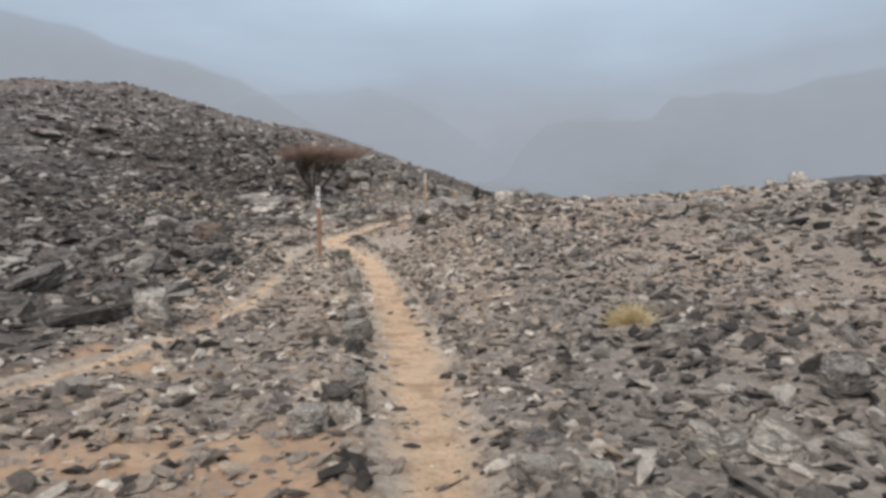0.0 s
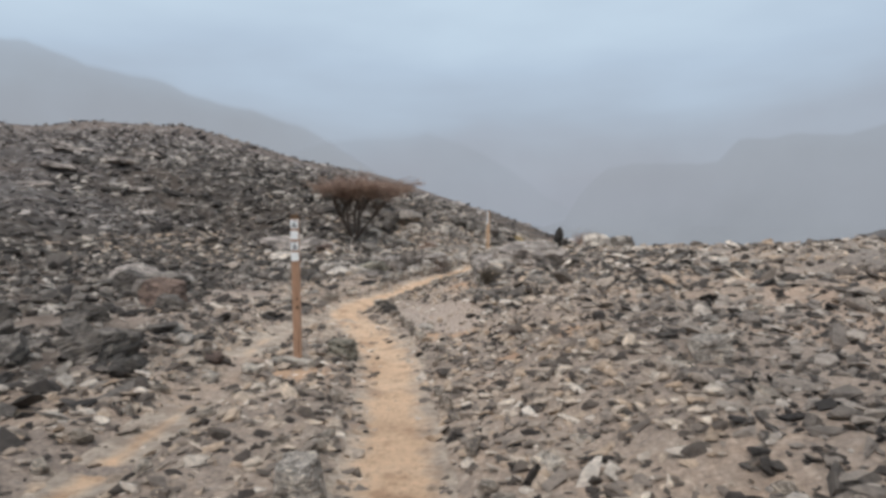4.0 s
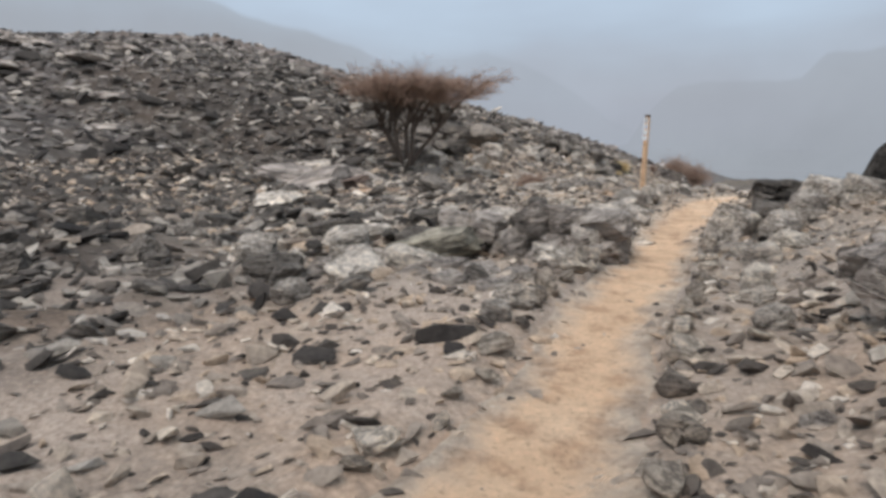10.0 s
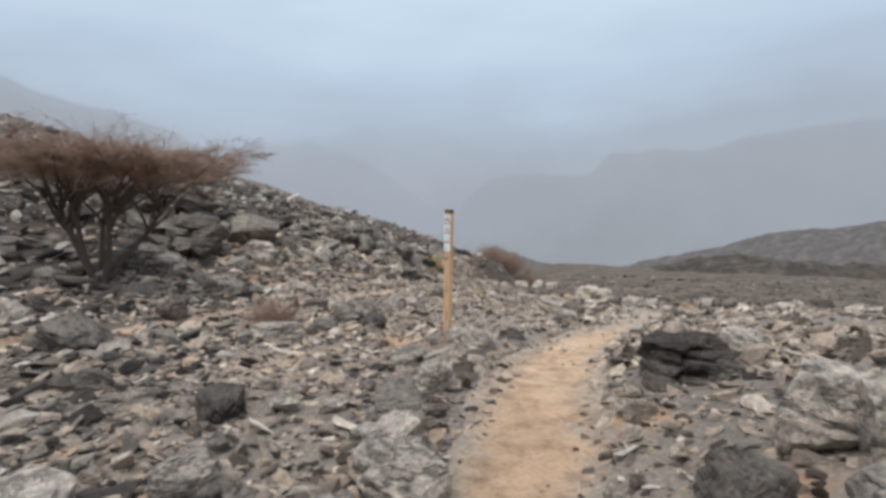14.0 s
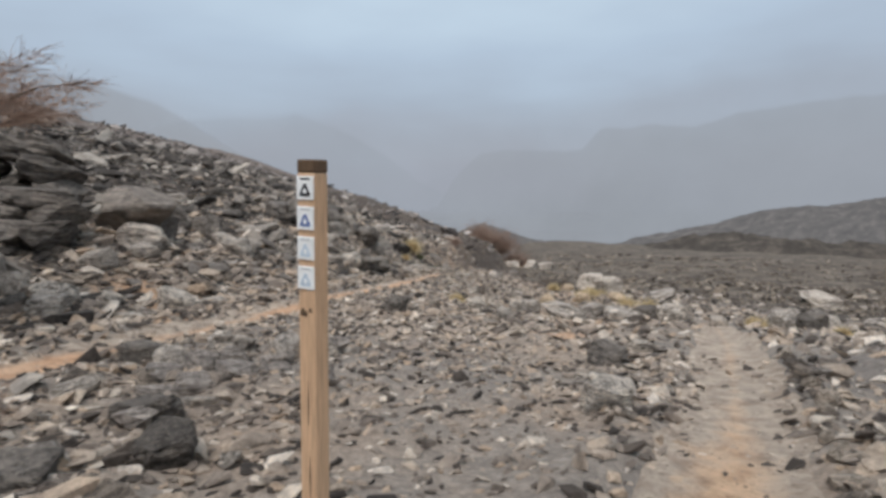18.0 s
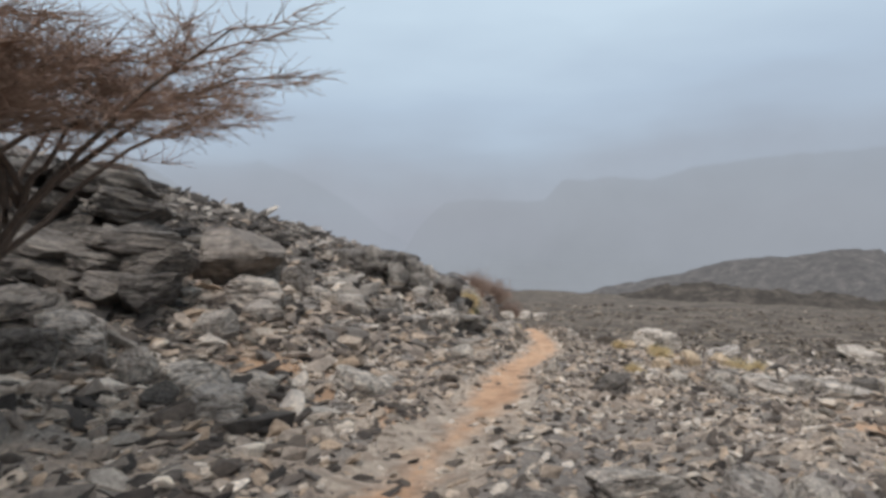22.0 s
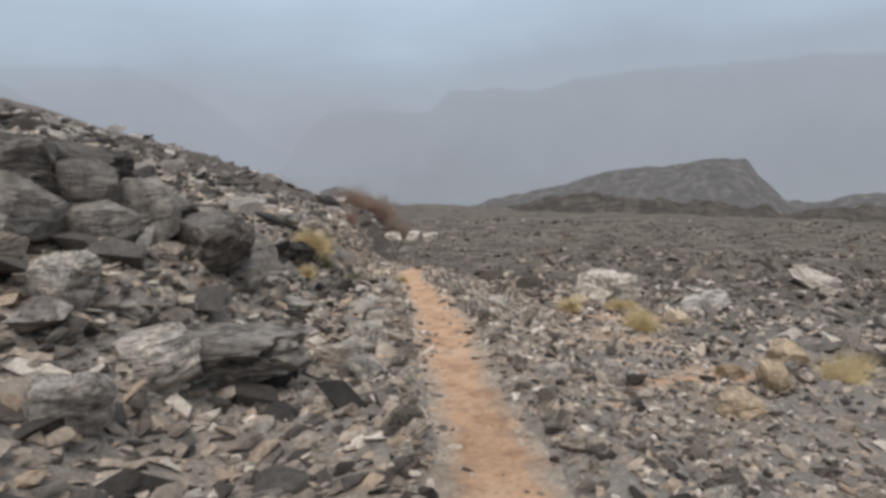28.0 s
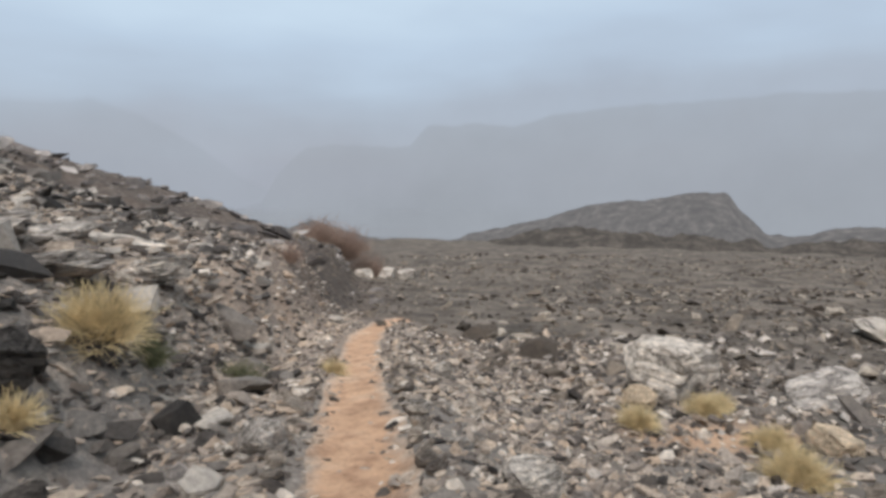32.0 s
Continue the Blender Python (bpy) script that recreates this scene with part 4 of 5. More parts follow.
def box_bm(sx, sy, sz, at=(0, 0, 0), bevel=.004):
    bm = bmesh.new()
    bmesh.ops.create_cube(bm, size=1)
    bmesh.ops.scale(bm, vec=(sx, sy, sz), verts=bm.verts)
    if bevel:
        bmesh.ops.bevel(bm, geom=bm.edges[:], offset=bevel, segments=2, affect="EDGES", profile=.5)
    bmesh.ops.translate(bm, vec=at, verts=bm.verts)
    return bm


def prism_bm(points, depth, at):
    """A flat shape in the plate's plane (x across, z up), a little thick towards the viewer."""
    bm = bmesh.new()
    low = [bm.verts.new((x + at[0], at[1], z + at[2])) for x, z in points]
    f = bm.faces.new(low)
    r = bmesh.ops.extrude_face_region(bm, geom=[f])
    bmesh.ops.translate(bm, vec=(0, -depth, 0), verts=[g for g in r["geom"] if isinstance(g, bmesh.types.BMVert)])
    bmesh.ops.recalc_face_normals(bm, faces=bm.faces)
    return bm


_ico = bmesh.new()
bmesh.ops.create_icosphere(_ico, subdivisions=4, radius=.5)
ICO_V = np.array([v.co[:] for v in _ico.verts])
_ico.verts.index_update()
ICO_F = np.array([[v.index for v in f.verts] for f in _ico.faces])
_ico.free()


def boulder_verts(seed, cuts=20, flat=1.0, rough=.05, seams=0.0, crag=0.12):
    """A fractured boulder: a block hewn by many planes, with chipped edges, pits and, if wanted, bedding seams."""
    rng = np.random.RandomState(seed)
    v = ICO_V * 2
    v = .5 * v / (np.abs(v) ** 3.2).sum(1)[:, None] ** (1 / 3.2)
    for k in range(cuts):
        nrm = rng.normal(size=3) * ((.3, .3, 1) if k % 5 == 0 else (1, 1, .45))
        nrm /= np.linalg.norm(nrm)
        lim = (v @ nrm).max() * (rng.uniform(.58, .82) if k < 12 else rng.uniform(.8, .94))
        over = v @ nrm - lim
        v = v - np.where(over > 0, over, 0)[:, None] * nrm
    off = rng.uniform(0, 50, 2)
    n1 = fbm(v[:, 0] + v[:, 2] * .7 + off[0], v[:, 1] + v[:, 2] * .5 + off[1], .3, 4, .55)
    n2 = fbm(v[:, 0] - v[:, 2] + off[1], v[:, 1] + v[:, 2] + off[0], .08, 3, .6)
    v = v * (1 + rough * 2.4 * n1 + rough * 1.3 * n2)[:, None]
    lay = np.array([rng.uniform(-.35, .35), rng.uniform(-.35, .35), 1.0])
    bed = v @ (lay / np.linalg.norm(lay)) + .05 * n1
    v = v * (1 + rough * 1.8 * fbm(bed, 0 * bed + off[0], .09, 2, .6))[:, None]
    if crag:
        seeds = rng.uniform(-.5, .5, (11, 3))
        stretch = np.array([1.0, 1.5, .8])
        gaps = np.sqrt((((v + .05 * np.stack([n2, n1, n2], -1))[:, None] - seeds[None]) ** 2 * stretch).sum(-1))
        order = np.sort(gaps, 1)
        push = rng.uniform(-1, .6, 11)[gaps.argmin(1)]
        v = v * (1 + crag * push - crag * .9 * np.exp(-((order[:, 1] - order[:, 0]) / .03) ** 2))[:, None]
    if seams:
        tiltz = v[:, 2] + .25 * v[:, 0] + .1 * n1
        groove = np.abs(((tiltz * 5.0 + rng.rand()) % 1) - .5) * 2
        v[:, :2] *= (1 - seams * (groove < .2))[:, None]
    v = v / (v.max(0) - v.min(0))
    v -= (v.max(0) + v.min(0)) / 2
    v[:, 2] *= flat
    return v


BLOCKS = [mesh_from("block", *stone_shape(60 + k, 26, 1.0, .85), M_BEDROCK) for k in range(14)]
BOULDERS = {}


def boulder_mesh(seed, mat, flat, seams):
    key = (seed, mat.name, flat, seams)
    if key not in BOULDERS:
        BOULDERS[key] = mesh_from("boulder", boulder_verts(seed, 26 + seed % 8, flat, .05 if mat in (M_TAN, M_WHITE, M_BLACK) else .025, seams, .0 if mat in (M_BLOCK, M_MIDBLOCK) else .05 if mat in (M_TAN, M_WHITE) else .22 if mat in (M_BLACK, M_CRAG) else .1), ICO_F, mat)
    return BOULDERS[key]


KINDS = {
    "grey": (M_BOULDER, .72, 0, "angular grey boulder half sunk in the gravel", "boulder"),
    "dark": (M_DARK_ONE, .7, .05, "dark weathered boulder lying among scree", "boulder"),
    "black": (M_BLACK, .8, .04, "blackish rough rock standing in the scree", "boulder"),
    "crag": (M_CRAG, .7, .03, "craggy dark grey boulder over the trail", "boulder"),
    "pale": (M_PALE, .62, 0, "pale grey broken stone beside the footpath", "stone"),
    "white": (M_WHITE, .7, 0, "whitish rounded rock on the stony slope", "boulder"),
    "tan": (M_TAN, .72, 0, "tan rounded boulder on the valley slope", "boulder"),
    "brown": (M_BROWN, .62, .04, "reddish brown boulder on bare earth", "boulder"),
    "green": (M_GREENISH, .62, 0, "greenish grey boulder at the trail's edge", "boulder"),
    "slab": (M_BOULDER, .34, .03, "flat grey slab of bedded rock", "slab"),
    "joint slab": (M_BEDROCK, .42, 0, "large smooth bedrock slab split by joints", "slab"),
    "ledge": (M_BEDROCK, .26, .03, "long pale ledge of rock high on the hillside", "ledge"),
    "block": (M_BLOCK, .78, 0, "large smooth grey block of fractured rock", "boulder"),
}
COUNT = [100]


def boulder(kind, x, y, wide, tall=None, turn=None, tip=0.0, sink=.28, deep=None, z=None):
    mat, flat, seams, label, category = KINDS[kind]
    COUNT[0] += 1
    rng = random.Random(COUNT[0])
    me = boulder_mesh(COUNT[0] % 17, mat, flat, seams)
    ob = new("boulder" if category == "boulder" else category, me)
    sx, sy = wide, (deep or wide * rng.uniform(.7, .95))
    sz = tall / flat * 1.15 if tall else wide
    ground_z = height(x, y) if z is None else z
    ob.matrix_world = Matrix.LocRotScale((x, y, ground_z + sz * flat * (.5 - sink)), Euler((radians(tip + rng.uniform(-14, 14)), radians(rng.uniform(-14, 14)), rng.uniform(0, 6.28) if turn is None else radians(turn))), (sx, sy, sz))
    return tagged(ob, label, category, "boulders and stones on the slope")


def overhanging_block(x, y, wide, deep, tall, front):
    """A great domed block whose foot is undercut on its front."""
    v = boulder_verts(7, 22, 1.0, .02, 0, .0)
    f = np.array(front) / np.hypot(*front)
    low = np.clip(.14 - v[:, 2], 0, .5) * sstep(-.35, .25, v[:, :2] @ f)
    v[:, :2] -= f * (1.3 * low)[:, None]
    v[:, 2] += .1 * low
    ob = new("boulder", mesh_from("boulder", v * (wide, deep, tall), ICO_F, M_MIDBLOCK))
    ob.location = (x, y, height(x, y) + .36 * tall)
    return tagged(ob, "large brownish grey block with an undercut foot on dark ledges", "boulder", "boulders and stones on the slope")


def outcrop(x, y, wide, tall, turn, seed, mat, label, layers=3, dip=14):
    """Bedrock ledges breaking out of the slope: tilted, broken beds, each bed a part."""
    rng = np.random.RandomState(seed)
    root = new("rock_outcrop")
    root.matrix_world = pose(x, y, height(x, y) - .1 * tall, 0, 0, turn)
    for k in range(layers):
        count = max(2, 4 - k)
        for side in range(count):
            v = boulder_verts(seed * 31 + k * 5 + side, 30, 1.0, .022, .04, .07)
            size = (wide / count * rng.uniform(1.0, 1.45), wide * rng.uniform(.4, .6), tall / layers * rng.uniform(1.25, 1.9))
            place = ((side - (count - 1) / 2) * wide / count * 1.02 + rng.uniform(-.05, .05) * wide, rng.uniform(-.06, .06) * wide + .08 * k * wide, tall * (k + .4) / layers)
            ob = new("ledge", mesh_from("ledge", v, ICO_F, mat))
            ob.parent = root
            ob.matrix_local = Matrix.LocRotScale(place, Euler((radians(rng.uniform(-10, 10)), radians(dip + rng.uniform(-9, 9)), rng.uniform(-.3, .3))), size)
    return tagged(root, label, "outcrop")


def cracked_bedrock(x, y, wide, deep, tall, turn, seed, label, cell=.34, dip=8):
    """Bare bedrock split by joints into packed blocks that keep one dip, each block a part."""
    rng = np.random.RandomState(seed)
    root = new("cracked_bedrock")
    root.matrix_world = pose(x, y, 0, 0, 0, turn)
    c, s = math.cos(radians(turn)), math.sin(radians(turn))
    for i in range(int(wide / cell)):
        for j in range(int(deep / cell / 1.25)):
            u = (i + .5) * cell - wide / 2 + rng.uniform(-.08, .08) * cell + .35 * cell * (j % 2)
            w = (j + .5) * cell * 1.25 - deep / 2 + rng.uniform(-.08, .08) * cell
            r = math.hypot(u / wide * 2, w / deep * 2)
            if r > 1.05 + rng.uniform(-.15, .1):
                continue
            top = tall * (1 - .7 * r * r) * rng.uniform(.82, 1.1)
            bulk = top + .16
            ob = new("block", BLOCKS[rng.randint(len(BLOCKS))])
            ob.parent = root
            z = height(x + u * c - w * s, y + u * s + w * c)
            ob.matrix_local = Matrix.LocRotScale((u, w, z + top - bulk / 2), Euler((radians(rng.uniform(-6, 6)), radians(dip + rng.uniform(-6, 6)), rng.uniform(-.25, .25))),
                                                 (cell * rng.uniform(1.1, 1.4), cell * rng.uniform(1.35, 1.75), bulk))
    return tagged(root, label, "bedrock")


def tube(points, radii, sides=5):
    """Verts and faces of a tapering round branch along points."""
    p, n = np.array(points, float), len(points)
    way = np.gradient(p, axis=0)
    way /= np.linalg.norm(way, axis=1)[:, None] + 1e-9
    ref = np.where(np.abs(way[:, 2:3]) > .9, np.array([[1.0, 0, 0]]), np.array([[0, 0, 1.0]]))
    a = np.cross(way, ref)
    a /= np.linalg.norm(a, axis=1)[:, None] + 1e-9
    b = np.cross(way, a)
    ang = np.arange(sides) * 2 * np.pi / sides
    ring = p[:, None] + (a[:, None] * np.cos(ang)[None, :, None] + b[:, None] * np.sin(ang)[None, :, None]) * np.array(radii)[:, None, None]
    i = np.arange(n - 1)[:, None] * sides
    j, k = np.arange(sides)[None], (np.arange(sides)[None] + 1) % sides
    return ring.reshape(-1, 3), np.stack([i + j, i + k, i + k + sides, i + j + sides], -1).reshape(-1, 4)


def tubes_mesh(name, tubes, mat):
    vs, fs, base = [], [], 0
    for v, f in tubes:
        vs.append(v)
        fs.append(f + base)
        base += len(v)
    return mesh_from(name, np.concatenate(vs), np.concatenate(fs), mat, True)


def wander(rng, start, way, length, steps, bend, pull=(0, 0, 0)):
    p, d, out = np.array(start, float), np.array(way, float), [np.array(start, float)]
    for _ in range(steps):
        d = d + rng.normal(0, bend, 3) + np.array(pull)
        d /= np.linalg.norm(d)
        p = p + d * length / steps
        out.append(p.copy())
    return out


def acacia(x, y):
    """A leafless umbrella acacia: several stems from one root, a flat wide crown of layered limbs and thorny twigs."""
    rng = np.random.RandomState(5)
    root = new("acacia_tree")
    root.location = (x, y, height(x, y) - .05)
    small, twigs = [], []
    stems = [(-.5, .1), (-.25, -.3), (.05, .3), (.35, -.05), (.6, .25), (-.6, .35)]
    for k, (dx, dy) in enumerate(stems):
        pts = wander(rng, (dx * .16, dy * .16, 0), (dx * .75, dy * .75, 1.0), 1.62 + .1 * (k % 3), 9, .07, (dx * .03, dy * .03, .02))
        v, f = tube(pts, np.linspace(.075, .036, len(pts)), 8)
        ob = new("stem", mesh_from("stem", v, f, M_BARK, True))
        ob.parent = root
        for b in range(9):
            at = pts[-1 - (b % 4)]
            turn = math.atan2(dy, dx) + rng.normal(0, 1.0)
            reach = rng.uniform(.3, 1.0)
            wide = 2.05 + .5 * max(0, math.cos(turn - .25)) - .15 * max(0, -math.cos(turn))
            goal = np.array([.3 + wide * reach * math.cos(turn), .15 + wide * reach * math.sin(turn), 2.1 + .3 * reach + rng.uniform(0, .24)])
            u = np.linspace(0, 1, 10)[:, None]
            bow = at + (goal - at) * u + np.array([0, 0, .18]) * np.sin(np.pi * u) * (.4 + .6 * reach)
            branch = list(bow + np.cumsum(rng.normal(0, .02, (10, 3)), 0))
            v, f = tube(branch, np.linspace(.03, .007, len(branch)), 5)
            limb = new("limb", mesh_from("limb", v, f, M_BARK, True))
            limb.parent = root
            out = goal - at
            out /= np.linalg.norm(out)
            for _ in range(13):
                q = branch[rng.randint(5, len(branch))]
                way = np.array([out[0] + rng.normal(0, .6), out[1] + rng.normal(0, .6), rng.uniform(0, .5)])
                sub = wander(rng, q, way, rng.uniform(.3, .8), 6, .12, (0, 0, -.01))
                small.append(tube(sub, np.linspace(.0085, .0032, len(sub)), 3))
                for w in range(27):
                    q2 = sub[rng.randint(1, len(sub))]
                    fine = np.array([way[0] * .7 + rng.normal(0, .6), way[1] * .7 + rng.normal(0, .6), rng.normal(.16, .26)])
                    tw = wander(rng, q2, fine, rng.uniform(.12, .36), 2, .2)
                    twigs.append(tube(tw, np.linspace(.0036, .0016, len(tw)), 3))
    for name, group, label in (("branchwork", small, "thin bare branchwork"), ("crown", twigs, "dense reddish brown bare thorny twigs")):
        ob = new(name, tubes_mesh(name, group, M_TWIG))
        ob.parent = root
        tagged(ob, label, kind="stuff")
    return tagged(root, "leafless umbrella acacia with a flat reddish brown crown", "tree")


def shrub(kind, x, y, wide, tall, seed, count=170):
    """A dry bush: thin stems that fan out from the root, with twigs or blades."""
    mat, name, label = {"shrub": (M_SHRUB, "dry_shrub", "dark dry thorny shrub among the stones"),
                        "bush": (M_TWIG, "bare_bush", "bare reddish brown bush on the slope"),
                        "straw": (M_STRAW, "dry_grass_tuft", "yellow tuft of dry grass between stones"),
                        "green": (M_GREEN, "low_shrub", "low grey green shrub beside the footpath")}[kind]
    rng = np.random.RandomState(seed)
    root = new(name)
    root.location = (x, y, height(x, y) - .03)
    main, fine = [], []
    for k in range(count):
        a, lean = rng.uniform(0, 6.283), abs(rng.normal(0, .75))
        way = np.array([math.cos(a) * lean, math.sin(a) * lean, .75])
        size = rng.uniform(.55, 1.05)
        start = np.array([rng.normal(0, wide * .09), rng.normal(0, wide * .09), 0])
        pts = wander(rng, start, way, size * max(tall, wide * .5), 5, .13, (0, 0, -.07 if kind == "straw" else -.03))
        pts = [np.array([p[0], p[1], max(0.01, p[2])]) for p in pts]
        thick = .0035 if kind == "straw" else .005 * max(1, wide / 1.3)
        main.append(tube(pts, np.linspace(thick, .0016, len(pts)), 3))
        if kind != "straw":
            for w in range(4):
                q = pts[rng.randint(2, len(pts))]
                tw = wander(rng, q, rng.normal(0, 1, 3) + np.array([0, 0, .35]), rng.uniform(.12, .3) * wide, 2, .2)
                fine.append(tube(tw, [.65 * thick, .5 * thick, .3 * thick], 3))
        else:
            for w in range(2):
                q = pts[rng.randint(1, 3)]
                tw = wander(rng, q, way + rng.normal(0, .5, 3), rng.uniform(.3, .7) * tall, 3, .15, (0, 0, -.08))
                fine.append(tube(tw, [.003, .0026, .002, .001], 3))
    for name, group in (("stalk", main), ("twig" if kind != "straw" else "blade", fine)):
        ob = new(name, tubes_mesh(name, group, mat))
        ob.parent = root
        tagged(ob, kind="stuff")
    return tagged(root, label, "grass" if kind == "straw" else "shrub")


def marker_post(x, y, tall, turn, lean, wood, prints, knots, splits, label):
    """A square timber waymark with four plates on its front, a stained head and knots."""
    root = new("trail_marker_post")
    root.matrix_world = pose(x, y, height(x, y) - .04, lean[0], lean[1], turn)
    w = .082
    part("post", box_bm(w, w, tall - .05, (0, 0, (tall - .05) / 2), .006), wood, root)
    part("head", box_bm(w + .002, w + .002, .05, (0, 0, tall - .025), .006), M_WOOD_DARK, root, "dark stained post head")
    top = tall - .06
    for k, ink in enumerate(prints):
        z = top - .047 - k * .115
        plate = part("plate", box_bm(.08, .005, .09, (0, -w / 2 - .0025, z), .002), M_PLATE, root, "white waymark plate")
        if ink:
            front = -w / 2 - .0052
            part("symbol", prism_bm([(-.022, -.026), (.022, -.026), (.026, -.018), (.005, .022), (-.005, .022), (-.026, -.018)], .001, (0, front, z - .006)), ink, plate)
            part("symbol_eye", prism_bm([(-.007, -.013), (.007, -.013), (.008, -.004), (0, .009), (-.008, -.004)], .001, (0, front - .0011, z - .008)), M_PLATE, plate)
            part("caption", prism_bm([(-.024, -.003), (.024, -.003), (.024, .003), (-.024, .003)], .001, (0, front, z + .034)), M_GREYPRINT if ink != M_BLACKPRINT else M_BLACKPRINT, plate)
    for kx, kz, r in knots:
        pts = [(kx + r * (1 + .35 * math.sin(3 * a + kz * 9)) * math.cos(a), kz + 1.5 * r * math.sin(a)) for a in np.arange(0, 6.28, .5)]
        part("knot", prism_bm(pts, .0015, (0, -w / 2 + .0005, 0)), M_WOOD_DARK, root, "dark resin knot")
    for kx, low, high in splits:
        part("split", prism_bm([(kx, low), (kx + .004, low + .01), (kx + .006, .5 * (low + high)), (kx + .002, high), (kx - .002, .5 * (low + high))], .001, (0, -w / 2 + .0003, 0)), M_WOOD_DARK, root, "weather split in the timber")
    return tagged(root, label, "marker post", "trail marker posts")


marker_post(-2.55, 12.42, 1.63, 10, (0, .2), M_WOOD_RED, [M_BLACKPRINT, None, M_BLACKPRINT, None], [(.01, .72, .012), (.012, .63, .016)], [(.012, .08, .42)],
            "weathered timber waymark post with white plates on a flat stone footing")
marker_post(-.83, 28.5, 1.66, -34, (0, .6), M_WOOD, [M_BLACKPRINT, M_BLUEPRINT, M_PALEPRINT, M_PALEPRINT], [(-.02, 1.07, .011), (-.006, 1.065, .009), (.018, 1.08, .007)], [(.0, .61, .8), (.005, .3, .5)],
            "timber waymark post with four white plates beside the fork")
acacia(-7.0, 33.3)

# ---- first stretch: the shelf up to the first post
boulder("pale", .47, 2.68, .28, .16)
boulder("pale", .72, 2.62, .26, .13)
boulder("pale", 1.68, 2.85, .36, .18)
boulder("pale", 1.4, 2.95, .26)
boulder("pale", 2.05, 2.85, .24, .12)
boulder("grey", 1.5, 2.85, .24)
boulder("grey", 2.5, 3.6, .34)
boulder("grey", -.66, 4.3, .22)
boulder("dark", -.71, 3.9, .2)
boulder("grey", -.8, 3.4, .27)
boulder("pale", -1.02, 6.9, .26)
boulder("grey", -.86, 5.75, .32)
boulder("grey", -.95, 6.3, .24)
boulder("dark", -.8, 5.2, .26)
boulder("dark", -4.9, 12.6, .9, .5)
boulder("grey", -3.2, 6.5, .46, .4)
boulder("dark", -3.7, 6.9, .4)
boulder("dark", -7.7, 11.8, .85, .4)
boulder("dark", -6.2, 9.0, .8, .3)
boulder("grey", -5.4, 10.6, .6)
boulder("dark", -8.6, 15.0, 1.0, .4)
boulder("grey", -.42, 7.75, .22)
boulder("pale", -.05, 7.55, .3)
boulder("grey", -1.35, 8.95, .3, .32)
boulder("grey", 1.2, 10.7, .34)
boulder("pale", 1.85, 7.75, .3, .12)
boulder("grey", 4.6, 9.4, .5, .26)
boulder("grey", 6.2, 14.0, .7)
boulder("grey", 12.5, 21.5, .7, .8)
boulder("grey", 12.0, 22.0, .9, .5)
boulder("grey", 13.4, 21.8, .8, .45)
shrub("straw", 1.66, 5.2, .5, .26, 1, 260)
for bx, by, bw, turn in [(-20, 36.8, 2.6, 20), (-22.3, 34.9, 2.4, 15), (-19.5, 38.2, 2.2, 28), (-23.2, 37.3, 2.8, 18), (-18.2, 35.2, 1.8, 10), (-25.5, 39.5, 2.6, 25), (-16.8, 33.0, 1.8, 20), (-21.5, 32.2, 2.2, 12), (-27.5, 42.6, 3.0, 22)]:
    boulder("ledge", bx, by, .8 * bw, .3, turn, sink=.42)
# ---- round the first post
boulder("pale", -2.5, 12.2, .52, .07, 0, 0, .3)
boulder("green", -2.1, 12.6, .34, .24)
boulder("grey", -4.25, 13.3, .34)
boulder("brown", -3.5, 12.45, .27)
boulder("brown", -6.3, 16.2, .9, .5)
boulder("dark", -5.8, 15.6, .5)
boulder("dark", -8.0, 20.6, .5)
boulder("dark", -6.5, 14.7, .5)
boulder("grey", -3.0, 12.9, .2)
boulder("pale", -2.9, 12.0, .22)
boulder("pale", -3.2, 11.7, .2)
boulder("dark", -2.35, 16.25, .26, .13)
boulder("dark", -2.15, 15.7, .24)
boulder("dark", -7.0, 21.4, .62, .42)
boulder("dark", -7.4, 17.9, 1.1, .5)
boulder("dark", -8.4, 18.6, .9, .5)
boulder("ledge", -9.6, 20.6, 1.5, .34)
boulder("grey", -7.7, 19.6, .5, .24)
shrub("shrub", -.55, 16.7, .5, .28, 3)
# ---- the rise: bedrock on one side, edging stones on the other
cracked_bedrock(.0, 18.5, 1.7, 2.6, .2, -25, 3, "fractured grey bedrock hump beside the footpath")
cracked_bedrock(.95, 20.3, 1.9, 2.2, .1, 15, 4, "low fractured grey bedrock on the rise", .5, 12)
cracked_bedrock(-2.45, 22.4, 1.25, 1.7, .26, -18, 5, "broken grey bedrock shelf at the trail's edge", .36, -6)
cracked_bedrock(-3.25, 20.9, 1.4, 1.3, .14, -10, 6, "flat broken bedrock slabs among the gravel", .38, -4)
cracked_bedrock(-4.5, 21.3, 1.2, 1.0, .16, 20, 7, "low grey bedrock hump among the gravel", .36, 5)
outcrop(-2.45, 22.05, 1.25, .5, -12, 21, M_BEDROCK, "ragged wall of fractured grey bedrock at the trail's edge", 2, -12)
outcrop(-3.3, 22.5, 1.3, .42, 8, 22, M_BEDROCK, "broken grey bedrock rising from the gravel", 2, 10)
boulder("slab", -.35, 17.7, .7)
for bx, by, bw, bt, turn in [(-.5, 18.95, 1.05, .34, 20), (-.1, 18.15, 1.0, .4, 60), (-.72, 18.2, .7, .26, 100), (.4, 18.9, 1.15, .44, 35), (.35, 17.35, 1.0, .36, 10), (-.25, 19.7, .9, .3, 75)]:
    boulder("joint slab", bx, by, bw, bt, turn)
boulder("grey", -.7, 17.0, .34)
boulder("grey", -2.5, 16.65, .24)
boulder("dark", -4.65, 16.7, .28)
